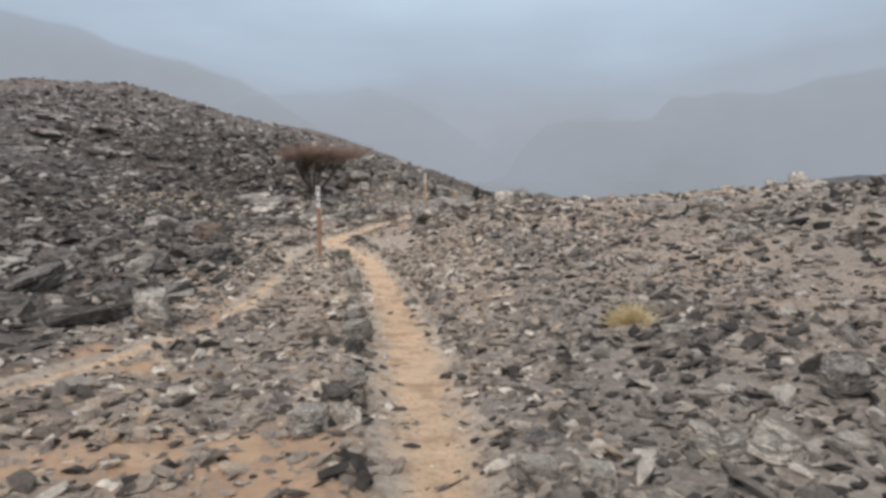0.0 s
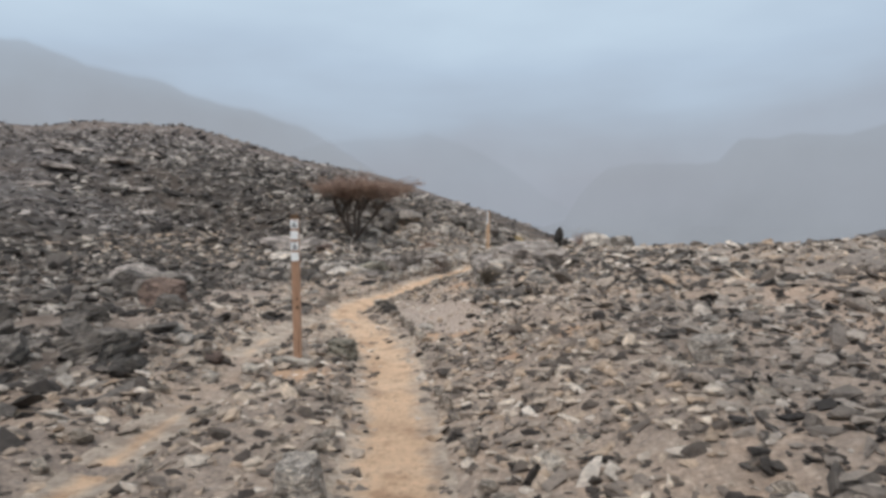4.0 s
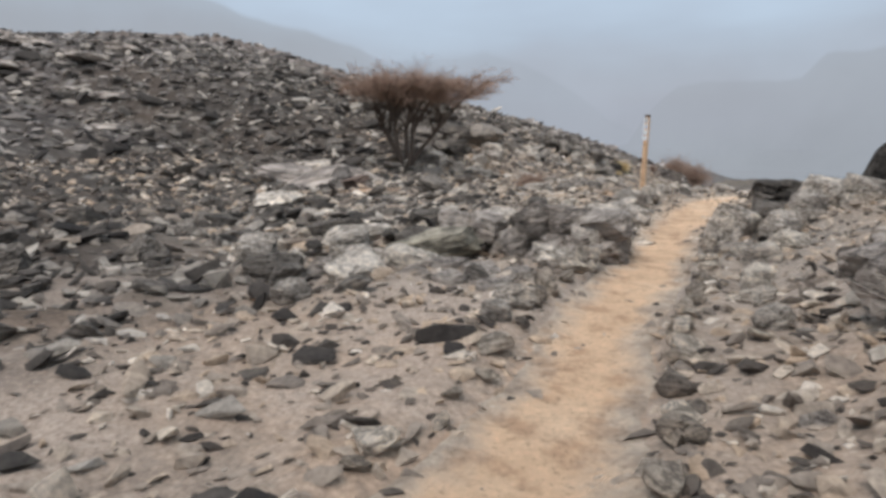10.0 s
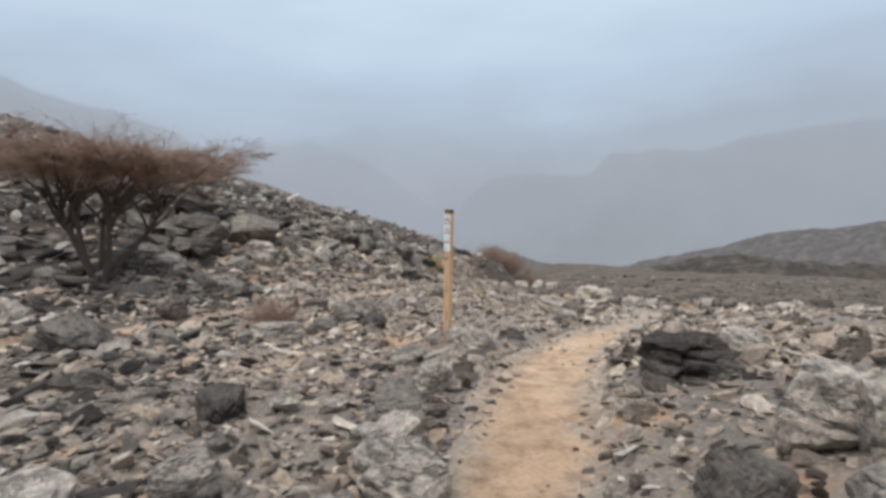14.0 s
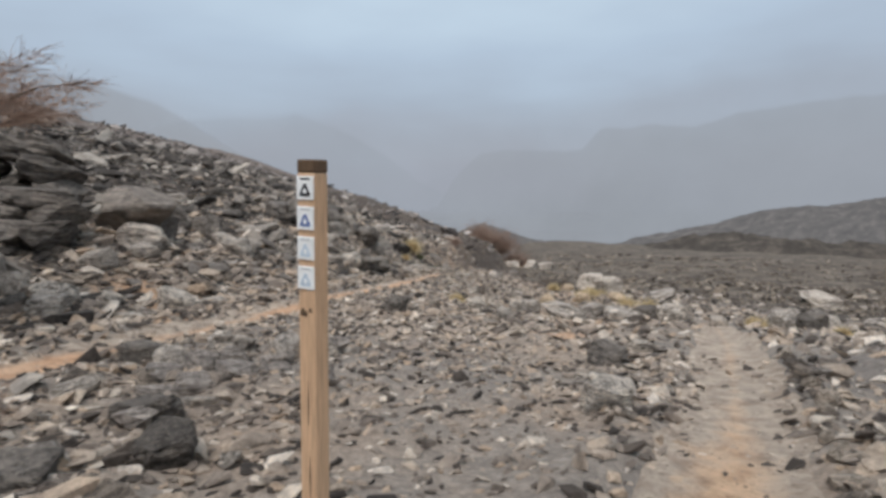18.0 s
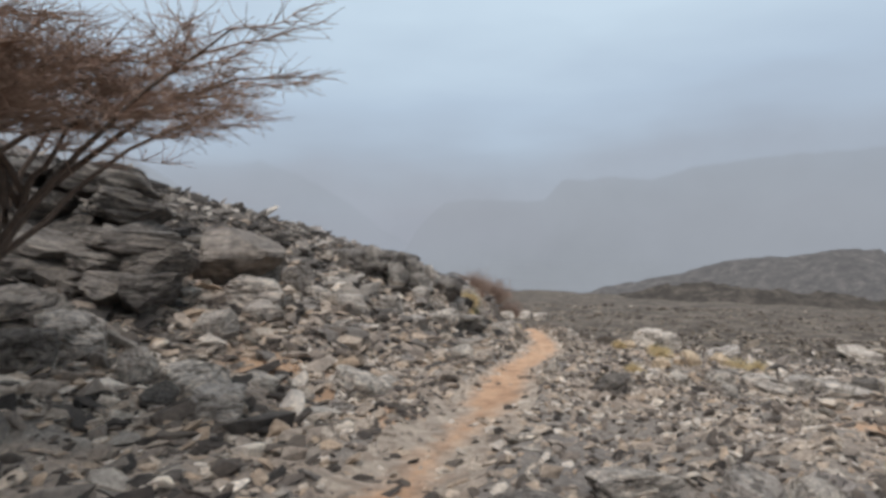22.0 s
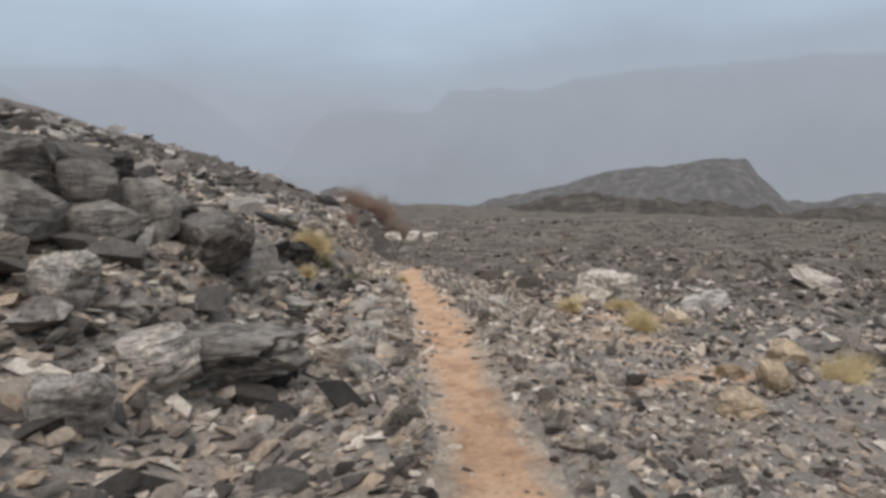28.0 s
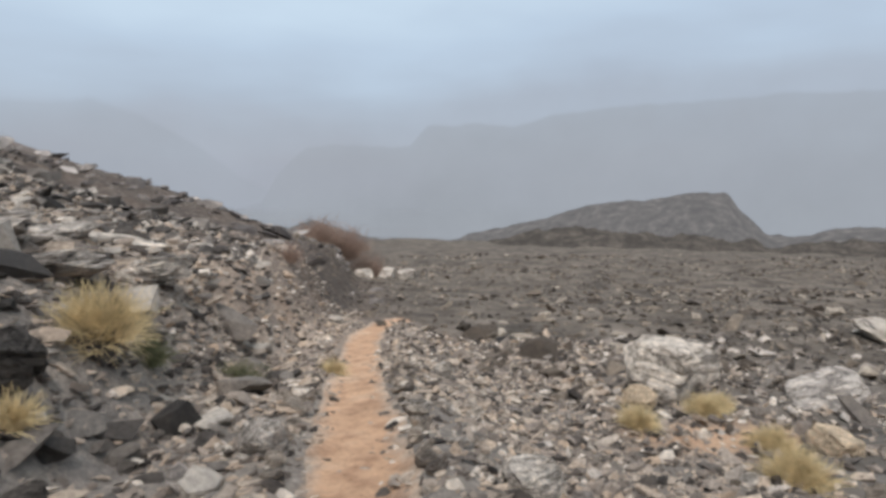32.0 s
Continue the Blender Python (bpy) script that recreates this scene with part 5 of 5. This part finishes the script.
boulder("grey", -4.6, 19.9, .38)
boulder("black", 1.27, 23.8, .4, .74, 20, 6, .15, .3)
boulder("black", 1.52, 23.9, .34, .52, 70)
boulder("grey", -1.4, 14.45, .3, .1)
boulder("grey", 2.4, 25.0, .8, .6)
boulder("grey", 3.4, 25.6, .9, .55)
boulder("grey", .95, 23.4, .6, .4)
boulder("grey", -2.68, 24.45, .42, .34)
boulder("grey", -1.98, 23.75, .4, .32)
boulder("grey", -1.55, 24.75, .5, .34)
boulder("slab", -1.5, 24.35, .55, .26, tip=12)
boulder("grey", .95, 24.3, .7, .5)
boulder("grey", .28, 23.1, .42, .42)
boulder("pale", -1.15, 20.1, .22)
boulder("pale", -.7, 21.9, .24)
boulder("pale", -.85, 20.9, .28)
boulder("grey", -.1, 22.7, .46, .36)
boulder("grey", -5.8, 21.5, .6, .4)
boulder("grey", -4.8, 21.8, .58, .4)
boulder("slab", -7.9, 26.4, 1.2, .35)
boulder("ledge", -8.5, 29.7, 1.9, .42, 15)
boulder("ledge", -9.5, 30.7, 2.1, .46, 10)
boulder("ledge", -7.6, 30.9, 1.3, .36, 20)
boulder("dark", -3.5, 23.2, .5, .2)
boulder("slab", -3.9, 22.6, .6)
boulder("grey", -4.3, 20.6, .6, .32)
# ---- the fork and the second post
boulder("grey", -.52, 23.0, .6, .42, sink=.2)
boulder("dark", .0, 23.7, .5, .36)
boulder("grey", 1.05, 24.0, .5, .42)
boulder("grey", .8, 23.1, .5, .4)
boulder("grey", -2.55, 23.55, .3, .2)
boulder("dark", -2.2, 23.95, .3, .2)
boulder("dark", -2.85, 25.9, .5, .24)
boulder("grey", -1.2, 26.1, .4, .3)
outcrop(1.0, 25.95, .85, .36, 10, 6, M_DARK_ONE, "dark layered mound of broken rock at the trail's edge", 4, 8)
boulder("grey", 1.7, 26.5, .6, .32)
boulder("block", -1.5, 25.05, .38, .46, 10, sink=.2)
boulder("pale", -2.35, 26.2, .26, .12)
boulder("pale", -2.65, 26.35, .24, .12)
boulder("grey", -.6, 27.5, .44, .3)
boulder("slab", -1.35, 27.45, .6, .15)
boulder("pale", -1.05, 27.2, .36, .14)
boulder("grey", -2.95, 28.85, .7, .26)
boulder("dark", -1.75, 29.5, .4, .26)
boulder("dark", -2.4, 29.2, .45, .16)
boulder("dark", -5.1, 28.5, 1.0, .4)
boulder("dark", -2.75, 31.9, .45, .2)
boulder("pale", -3.0, 23.9, .34, .14)
boulder("slab", -10.4, 34.0, 1.7, .4)
boulder("brown", -7.4, 29.9, 1.0, .32)
boulder("dark", -4.9, 31.0, .6, .3)
boulder("dark", -4.2, 26.8, .4)
boulder("grey", 1.5, 24.5, .5)
boulder("grey", 2.5, 24.6, .8, .7)
boulder("pale", -.72, 28.2, .36, .26)
boulder("white", -1.0, 28.62, .19, .08)
boulder("white", -.62, 28.56, .22, .09)
boulder("dark", -.05, 28.2, .25)
boulder("dark", -2.1, 30.2, .45, .18)
boulder("grey", 1.1, 30.3, .4)
boulder("grey", 1.3, 30.6, .42)
boulder("pale", 2.6, 33.0, .45)
boulder("dark", 1.9, 32.2, .5)
cracked_bedrock(-1.95, 31.2, 1.3, .85, .22, 30, 8, "fractured bedrock ridge between the two trails", .32, 10)
boulder("grey", -1.42, 31.9, .4, .2)
boulder("slab", -2.0, 32.2, .6, .22)
boulder("grey", -2.4, 31.7, .4, .2)
boulder("grey", -3.5, 35.4, .6)
shrub("bush", -3.15, 29.75, .7, .45, 8, 240)
shrub("shrub", -7.3, 33.4, .7, .35, 11)
# ---- the spur over the upper trail
outcrop(-8.0, 38.6, 3.2, 1.25, 12, 8, M_DARK_ONE, "large dark overhanging ledges of bedded rock", 3, 6)
outcrop(-6.9, 37.2, 2.2, .8, 5, 9, M_DARK_ONE, "dark bedded ledges on the stony spur", 3, 6)
overhanging_block(-5.2, 38.7, 1.4, 1.25, 1.2, (.66, -.75))
boulder("grey", -4.8, 37.75, .55, .3)
boulder("grey", -4.95, 38.2, .95, .5)
boulder("dark", -5.0, 39.4, .8, .6)
boulder("grey", -6.5, 35.9, .8, .55)
boulder("dark", -7.1, 36.1, .95, .6)
boulder("grey", -5.1, 35.2, .7, .42)
boulder("grey", -5.7, 35.3, .5, .5)
boulder("pale", -5.9, 35.7, .44)
boulder("dark", -7.3, 35.2, .8, .6)
boulder("dark", -6.6, 35.0, .7, .5)
boulder("dark", -5.3, 34.5, .45)
boulder("grey", -4.8, 34.3, .6, .36)
boulder("pale", -4.6, 35.6, .5, .2)
boulder("grey", -5.3, 37.0, .55)
boulder("grey", -3.5, 39.4, .7, .5)
boulder("pale", -1.15, 31.8, .42)
outcrop(-1.7, 46.6, 1.9, .5, 30, 10, M_DARK_ONE, "jagged dark rock crest at the end of the spur", 3, 18)
outcrop(-2.9, 44.2, 1.7, .7, 10, 11, M_DARK_ONE, "dark broken ledge on the spur", 3, 12)
boulder("dark", -.25, 36.2, .5)
boulder("dark", -.9, 45.0, .9, .6)
boulder("pale", 1.33, 37.2, .45, .3)
boulder("pale", 2.1, 37.3, .34, .28)
boulder("grey", 1.7, 36.5, .4)
boulder("grey", -4.1, 40.7, .5)
boulder("pale", -3.55, 40.3, .4, .36)
boulder("dark", -4.5, 41.0, .75, .6)
boulder("dark", -5.4, 41.6, .7, .5)
boulder("grey", -2.7, 41.2, .6, .45)
boulder("grey", -1.8, 38.3, .42)
boulder("grey", -4.2, 39.2, .4)
boulder("grey", -2.3, 40.2, .45)
boulder("grey", -1.6, 42.0, .5)
shrub("shrub", -.22, 36.4, .42, .22, 12)
for kind, bx, by, bw, bt in [("grey", 5.2, 37.2, .62, .46), ("dark", 4.75, 37.35, .5, .4), ("pale", 5.05, 36.8, .42, .3), ("slab", 4.2, 37.3, .9, .3), ("grey", 3.7, 37.6, .6, .34), ("slab", 3.1, 37.5, .9, .28),
                             ("grey", 6.85, 36.3, .7, .5), ("dark", 7.25, 36.0, .6, .42), ("grey", 7.8, 36.2, .6, .4), ("dark", 6.6, 35.2, .5, .3), ("slab", 8.5, 35.6, 1.0, .34), ("grey", 9.3, 35.9, .7, .44), ("pale", 8.0, 34.8, .5, .26),
                             ("dark", 8.8, 34.6, .7, .4), ("grey", 10.3, 36.4, .8, .46), ("slab", 11.2, 36.0, 1.0, .36), ("grey", 12.2, 36.8, .8, .5), ("pale", 6.3, 37.4, .4, .26), ("dark", 10.0, 34.9, .6, .36), ("grey", 2.5, 37.9, .5, .3)]:
    boulder(kind, bx, by, bw, bt)
shrub("straw", 6.15, 36.0, .5, .2, 37, 220)
shrub("straw", 7.0, 35.0, .4, .18, 38, 200)
shrub("straw", 1.05, 38.1, .4, .22, 13)
shrub("straw", 7.2, 43.9, .9, .3, 14)
# ---- the last stretch: blocks over the trail, pale and tan boulders below it
for bx, by, lift_z, bw, bt, turn in [(-2.2, 44.0, 0, .66, .56, 8), (-1.72, 44.25, 0, .55, .42, 40), (-1.4, 44.85, .0, .62, .62, 25), (-2.25, 44.35, .42, .55, .34, 70), (-1.8, 44.5, .3, .54, .38, 12),
                                     (-2.75, 44.3, .1, .7, .7, 30)]:
    boulder("block", bx, by, bw, bt, turn, sink=.08, z=height(bx, by) + lift_z)
boulder("dark", -2.05, 44.75, 1.2, .22, 10, 4, 0, z=height(-2.05, 44.75) + .42)
boulder("block", -.55, 45.15, .55, .34, 20)
boulder("block", -.5, 47.95, 1.15, .85, 25, 8, .12)
boulder("grey", -.12, 46.1, .4, .34)
boulder("crag", -.75, 43.25, 1.15, .46, 30)
boulder("black", -.42, 43.3, .6, .4)
boulder("white", -.24, 42.75, .2)
boulder("tan", 5.75, 43.7, .6, .4)
boulder("tan", 4.4, 43.0, .5, .34)
boulder("white", 25.0, 58.0, 2.4, .8)
boulder("pale", 1.72, 42.5, .28)
boulder("pale", 1.95, 42.8, .24)
shrub("straw", 7.4, 48.3, .9, .42, 31, 520)
shrub("straw", 8.0, 49.1, .8, .36, 36, 420)
boulder("tan", 7.37, 44.9, .6, .4)
boulder("grey", -1.25, 42.75, .7, .4)
boulder("grey", -1.8, 43.2, .6, .4)
boulder("grey", .62, 44.3, .4, .34)
boulder("pale", 1.85, 40.8, .26)
boulder("grey", -.2, 45.9, .36)
boulder("pale", .96, 45.1, .36, .28)
boulder("tan", 5.8, 44.5, .42, .3)
boulder("tan", 8.9, 48.9, .6, .36)
boulder("tan", 7.6, 51.0, .6, .4)
boulder("pale", .4, 46.0, .24)
boulder("slab", .12, 46.3, .7, .1)
boulder("grey", .45, 43.9, .32)
boulder("grey", 3.9, 44.6, .5)
boulder("pale", 9.1, 52.3, 1.5, 1.0, sink=.15)
boulder("white", 10.1, 52.7, 1.3, .85, sink=.15)
boulder("slab", 11.6, 51.1, 1.9, .4)
boulder("pale", 8.7, 51.8, .7, .4)
boulder("grey", 3.7, 47.6, .5)
boulder("grey", 2.05, 48.5, .4, .3)
boulder("black", .42, 48.7, .6, .45)
boulder("dark", .7, 47.9, .34)
boulder("white", 4.85, 52.0, .34)
boulder("white", 15.4, 95.4, 2.0, 1.1)
boulder("white", 17.6, 95.6, 2.1, 1.0)
boulder("white", 19.6, 96.2, 2.0, 1.0)
boulder("pale", 5.2, 60.4, .5, .25)
for bx, by, bw in [(.4, 50.9, 1.0), (1.1, 52.3, .9), (-.1, 53.6, 1.3), (.5, 55.5, 1.4), (-.5, 51.8, 1.2)]:
    boulder("slab", bx, by, bw, .24)
# broken rocks along the climb after the bend
for kind, bx, by, bw, bt in [
        ("grey", -2.2, 21.9, .5, .42), ("pale", -2.22, 21.35, .4, .26), ("grey", -2.0, 22.5, .55, .5), ("grey", -2.4, 22.55, .5, .42), ("grey", -2.85, 22.4, .46, .34),
        ("slab", -2.55, 21.55, .5, .2), ("grey", -4.35, 20.95, .6, .36), ("slab", -3.8, 21.15, .75, .26), ("dark", -5.2, 20.75, .7, .26),
        ("dark", -3.2, 20.6, .26, .16), ("grey", -2.85, 19.85, .3, .2), ("grey", -2.95, 19.5, .24, .16), ("green", -3.95, 22.1, 1.2, .38),
        ("dark", -4.1, 22.2, .6, .28), ("slab", -5.0, 22.7, .9, .3), ("dark", -5.6, 23.4, .8, .3), ("slab", -3.4, 24.2, .7, .28), ("dark", -4.4, 24.3, .7, .3),
        ("pale", -1.12, 19.95, .24, .14), ("pale", -1.0, 20.5, .3, .2), ("grey", -.7, 21.35, .4, .26), ("pale", -.35, 21.8, .4, .24), ("grey", -1.2, 19.4, .24, .16)]:
    boulder(kind, bx, by, bw, bt)
shrub("straw", .84, 49.9, .75, .6, 15, 700)
shrub("straw", .55, 48.4, .3, .3, 16)
shrub("straw", 6.7, 49.95, .5, .36, 17, 340)
shrub("straw", 8.5, 50.6, .6, .42, 33, 420)
shrub("straw", 9.1, 50.95, .5, .38, 34, 360)
shrub("straw", 8.1, 44.3, .9, .26, 18)
shrub("straw", 3.3, 52.0, .45, .3, 19)
shrub("green", 2.1, 51.6, .6, .3, 20, 110)
shrub("green", 1.2, 50.4, .5, .3, 21, 110)
shrub("bush", 11.8, 97.0, 4.4, 2.6, 22, 420)
shrub("bush", 14.4, 98.2, 4.8, 3.0, 23, 420)
shrub("bush", 17.0, 99.5, 4.0, 2.4, 25, 360)
shrub("bush", 4.2, 62.0, 1.2, .6, 24, 120)

# ---------------------------------------------------------------- broken blocks lying about in groups
BROKEN = [mesh_from("angular_block", *stone_shape(700 + k, 15, (.55, .7, .9)[k % 3], .55), (M_BOULDER, M_BEDROCK, M_STONE)[k % 3]) for k in range(15)]
BROKEN_DARK = [mesh_from("angular_block", *stone_shape(740 + k, 15, (.45, .6, .8)[k % 3], .5), M_DARK_ONE) for k in range(10)]
PLACED = []


def broken_blocks(count, box, least, most, seed, shapes=BROKEN, label="broken angular grey block among the scree", name="angular_block"):
    rng = random.Random(seed)
    done = tries = 0
    while done < count and tries < 4000:
        tries += 1
        x, y, size = rng.uniform(box[0], box[1]), rng.uniform(box[2], box[3]), rng.uniform(least, most)
        if float(trail_distance(np.array([x]), np.array([y]))[0]) < size * .7 or swept(x, y) or any(math.hypot(x - a, y - b) < .6 * (size + c) for a, b, c in PLACED):
            continue
        PLACED.append((x, y, size))
        ob = new(name, shapes[rng.randrange(len(shapes))])
        ob.matrix_world = Matrix.LocRotScale((x, y, height(x, y) + size * .12), Euler((rng.uniform(-.4, .4), rng.uniform(-.4, .4), rng.uniform(0, 6.28))),
                                             (size * rng.uniform(1.0, 1.4), size * rng.uniform(.7, 1.0), size * rng.uniform(.7, 1.0)))
        tagged(ob, label, "stone", "broken blocks among the scree")
        done += 1


broken_blocks(16, (-3.2, 3.4, 2.2, 7), .16, .3, 1)
broken_blocks(14, (-4.6, -1.6, 20.5, 26.5), .22, .42, 2)
broken_blocks(14, (-.4, 2.6, 21.8, 26.5), .22, .42, 3)
broken_blocks(18, (-3.4, -.9, 28.6, 32.6), .2, .4, 4)
broken_blocks(30, (-6.8, -2.6, 34.6, 40.5), .25, .5, 5)
broken_blocks(34, (-4.2, .6, 40, 47.5), .22, .5, 6)
broken_blocks(16, (1.2, 4.5, 35.5, 46), .2, .36, 7)
broken_blocks(12, (2.4, 5.4, 46, 51), .2, .4, 8)
broken_blocks(130, (-14, -3.4, 6, 22), .28, .7, 9, BROKEN_DARK, "dark purplish brown angular rock on the lower hillside", "dark_rock")
broken_blocks(26, (.7, 6.5, 3, 17), .15, .28, 10)
broken_blocks(34, (-.8, 3.6, 14.3, 19.6), .18, .42, 15, BROKEN_DARK, "dark purplish grey angular rock beside the bend", "dark_rock")
broken_blocks(40, (-6.5, -1, 13, 33), .17, .34, 11)
broken_blocks(50, (1.2, 8, 28, 52), .18, .36, 12)
broken_blocks(60, (-12, -6, 22, 34), .3, .65, 13, BROKEN_DARK, "dark grey angular rock on the stony hillside", "hillside_rock")
broken_blocks(60, (-13, -3, 36, 48), .3, .7, 14, BROKEN_DARK, "dark angular rock heaped on the spur", "dark_rock")

# ---------------------------------------------------------------- edging stones along the trails
EDGE_MESHES = [mesh_from("edging_stone", *stone_shape(300 + k, 16, (.6, .75, .5)[k % 3]), M_STONE) for k in range(14)]


def edging(trail, first, last, every, seed, sides=(-1, 1), big=.2):
    name, half, line = trail
    half = trail_half(name, half, line)
    rng = random.Random(seed)
    way = np.gradient(line, axis=0)
    way /= np.linalg.norm(way, axis=1)[:, None]
    along = np.cumsum(np.r_[0, np.linalg.norm(np.diff(line, axis=0), axis=1)])
    for side in sides:
        s = 0.0
        while s < along[-1]:
            s += every * rng.uniform(.5, 1.6)
            i = min(len(line) - 1, int(np.searchsorted(along, s)))
            if not first < line[i][1] < last:
                continue
            size = big * rng.uniform(.6, 1.4)
            off = half[i] * 1.08 + size * .5 + rng.uniform(.0, .1)
            x, y = line[i][0] - way[i][1] * off * side, line[i][1] + way[i][0] * off * side
            if float(trail_distance(np.array([x]), np.array([y]))[0]) < size * .2:
                continue
            ob = new("edging_stone", EDGE_MESHES[rng.randrange(14)])
            ob.matrix_world = Matrix.LocRotScale((x, y, height(x, y) + size * .16), Euler((rng.uniform(-.4, .4), rng.uniform(-.4, .4), rng.uniform(0, 6.28))),
                                                 (size * rng.uniform(.9, 1.4), size * rng.uniform(.8, 1.1), size * rng.uniform(.8, 1.2)))
            tagged(ob, "broken grey stone lining the footpath's edge", "stone", "stones lining the footpath")


edging(LINES[0], 3.5, 8, .24, 6, (1,), .17)
edging(LINES[0], 5, 14, .4, 1, (-1,), .16)
edging(LINES[0], 8, 14, .4, 7, (1,), .16)
edging(LINES[0], 13.5, 23, .2, 2, (-1,), .19)
edging(LINES[0], 15, 27, .32, 8, (1,), .2)
edging(LINES[0], 23, 33, .4, 3, (-1,), .2)
edging(LINES[1], 36, 52, .34, 4, (-1, 1), .17)
edging(LINES[2], 9, 15, .55, 5, (-1, 1), .15)

# ---------------------------------------------------------------- flat shards lying beside the trails, pieces of the ground
SHARDS = [mesh_from("stone", *stone_shape(500 + k, 13, (.16, .24, .34)[k % 3], .3), M_STONE) for k in range(16)]
rng = random.Random(77)
laid = 0
while laid < 300:
    _, half, line = LINES[0 if laid % 5 < 3 else 1]
    px, py = line[rng.randrange(len(line))]
    x, y, size = px + rng.choice((-1, 1)) * rng.uniform(.5, 2.4), py + rng.uniform(-.3, .3), rng.uniform(.13, .3)
    if not 2 < y < 52 or swept(x, y) or float(trail_distance(np.array([x]), np.array([y]))[0]) < size * .7:
        continue
    ob = new("stone", SHARDS[rng.randrange(16)])
    ob.parent = ground
    ob.matrix_world = Matrix.LocRotScale((x, y, height(x, y) + size * .06), Euler((rng.uniform(-.35, .35), rng.uniform(-.35, .35), rng.uniform(0, 6.28))),
                                         (size * rng.uniform(.9, 1.5), size * rng.uniform(.7, 1.1), size * rng.uniform(.8, 1.3)))
    laid += 1
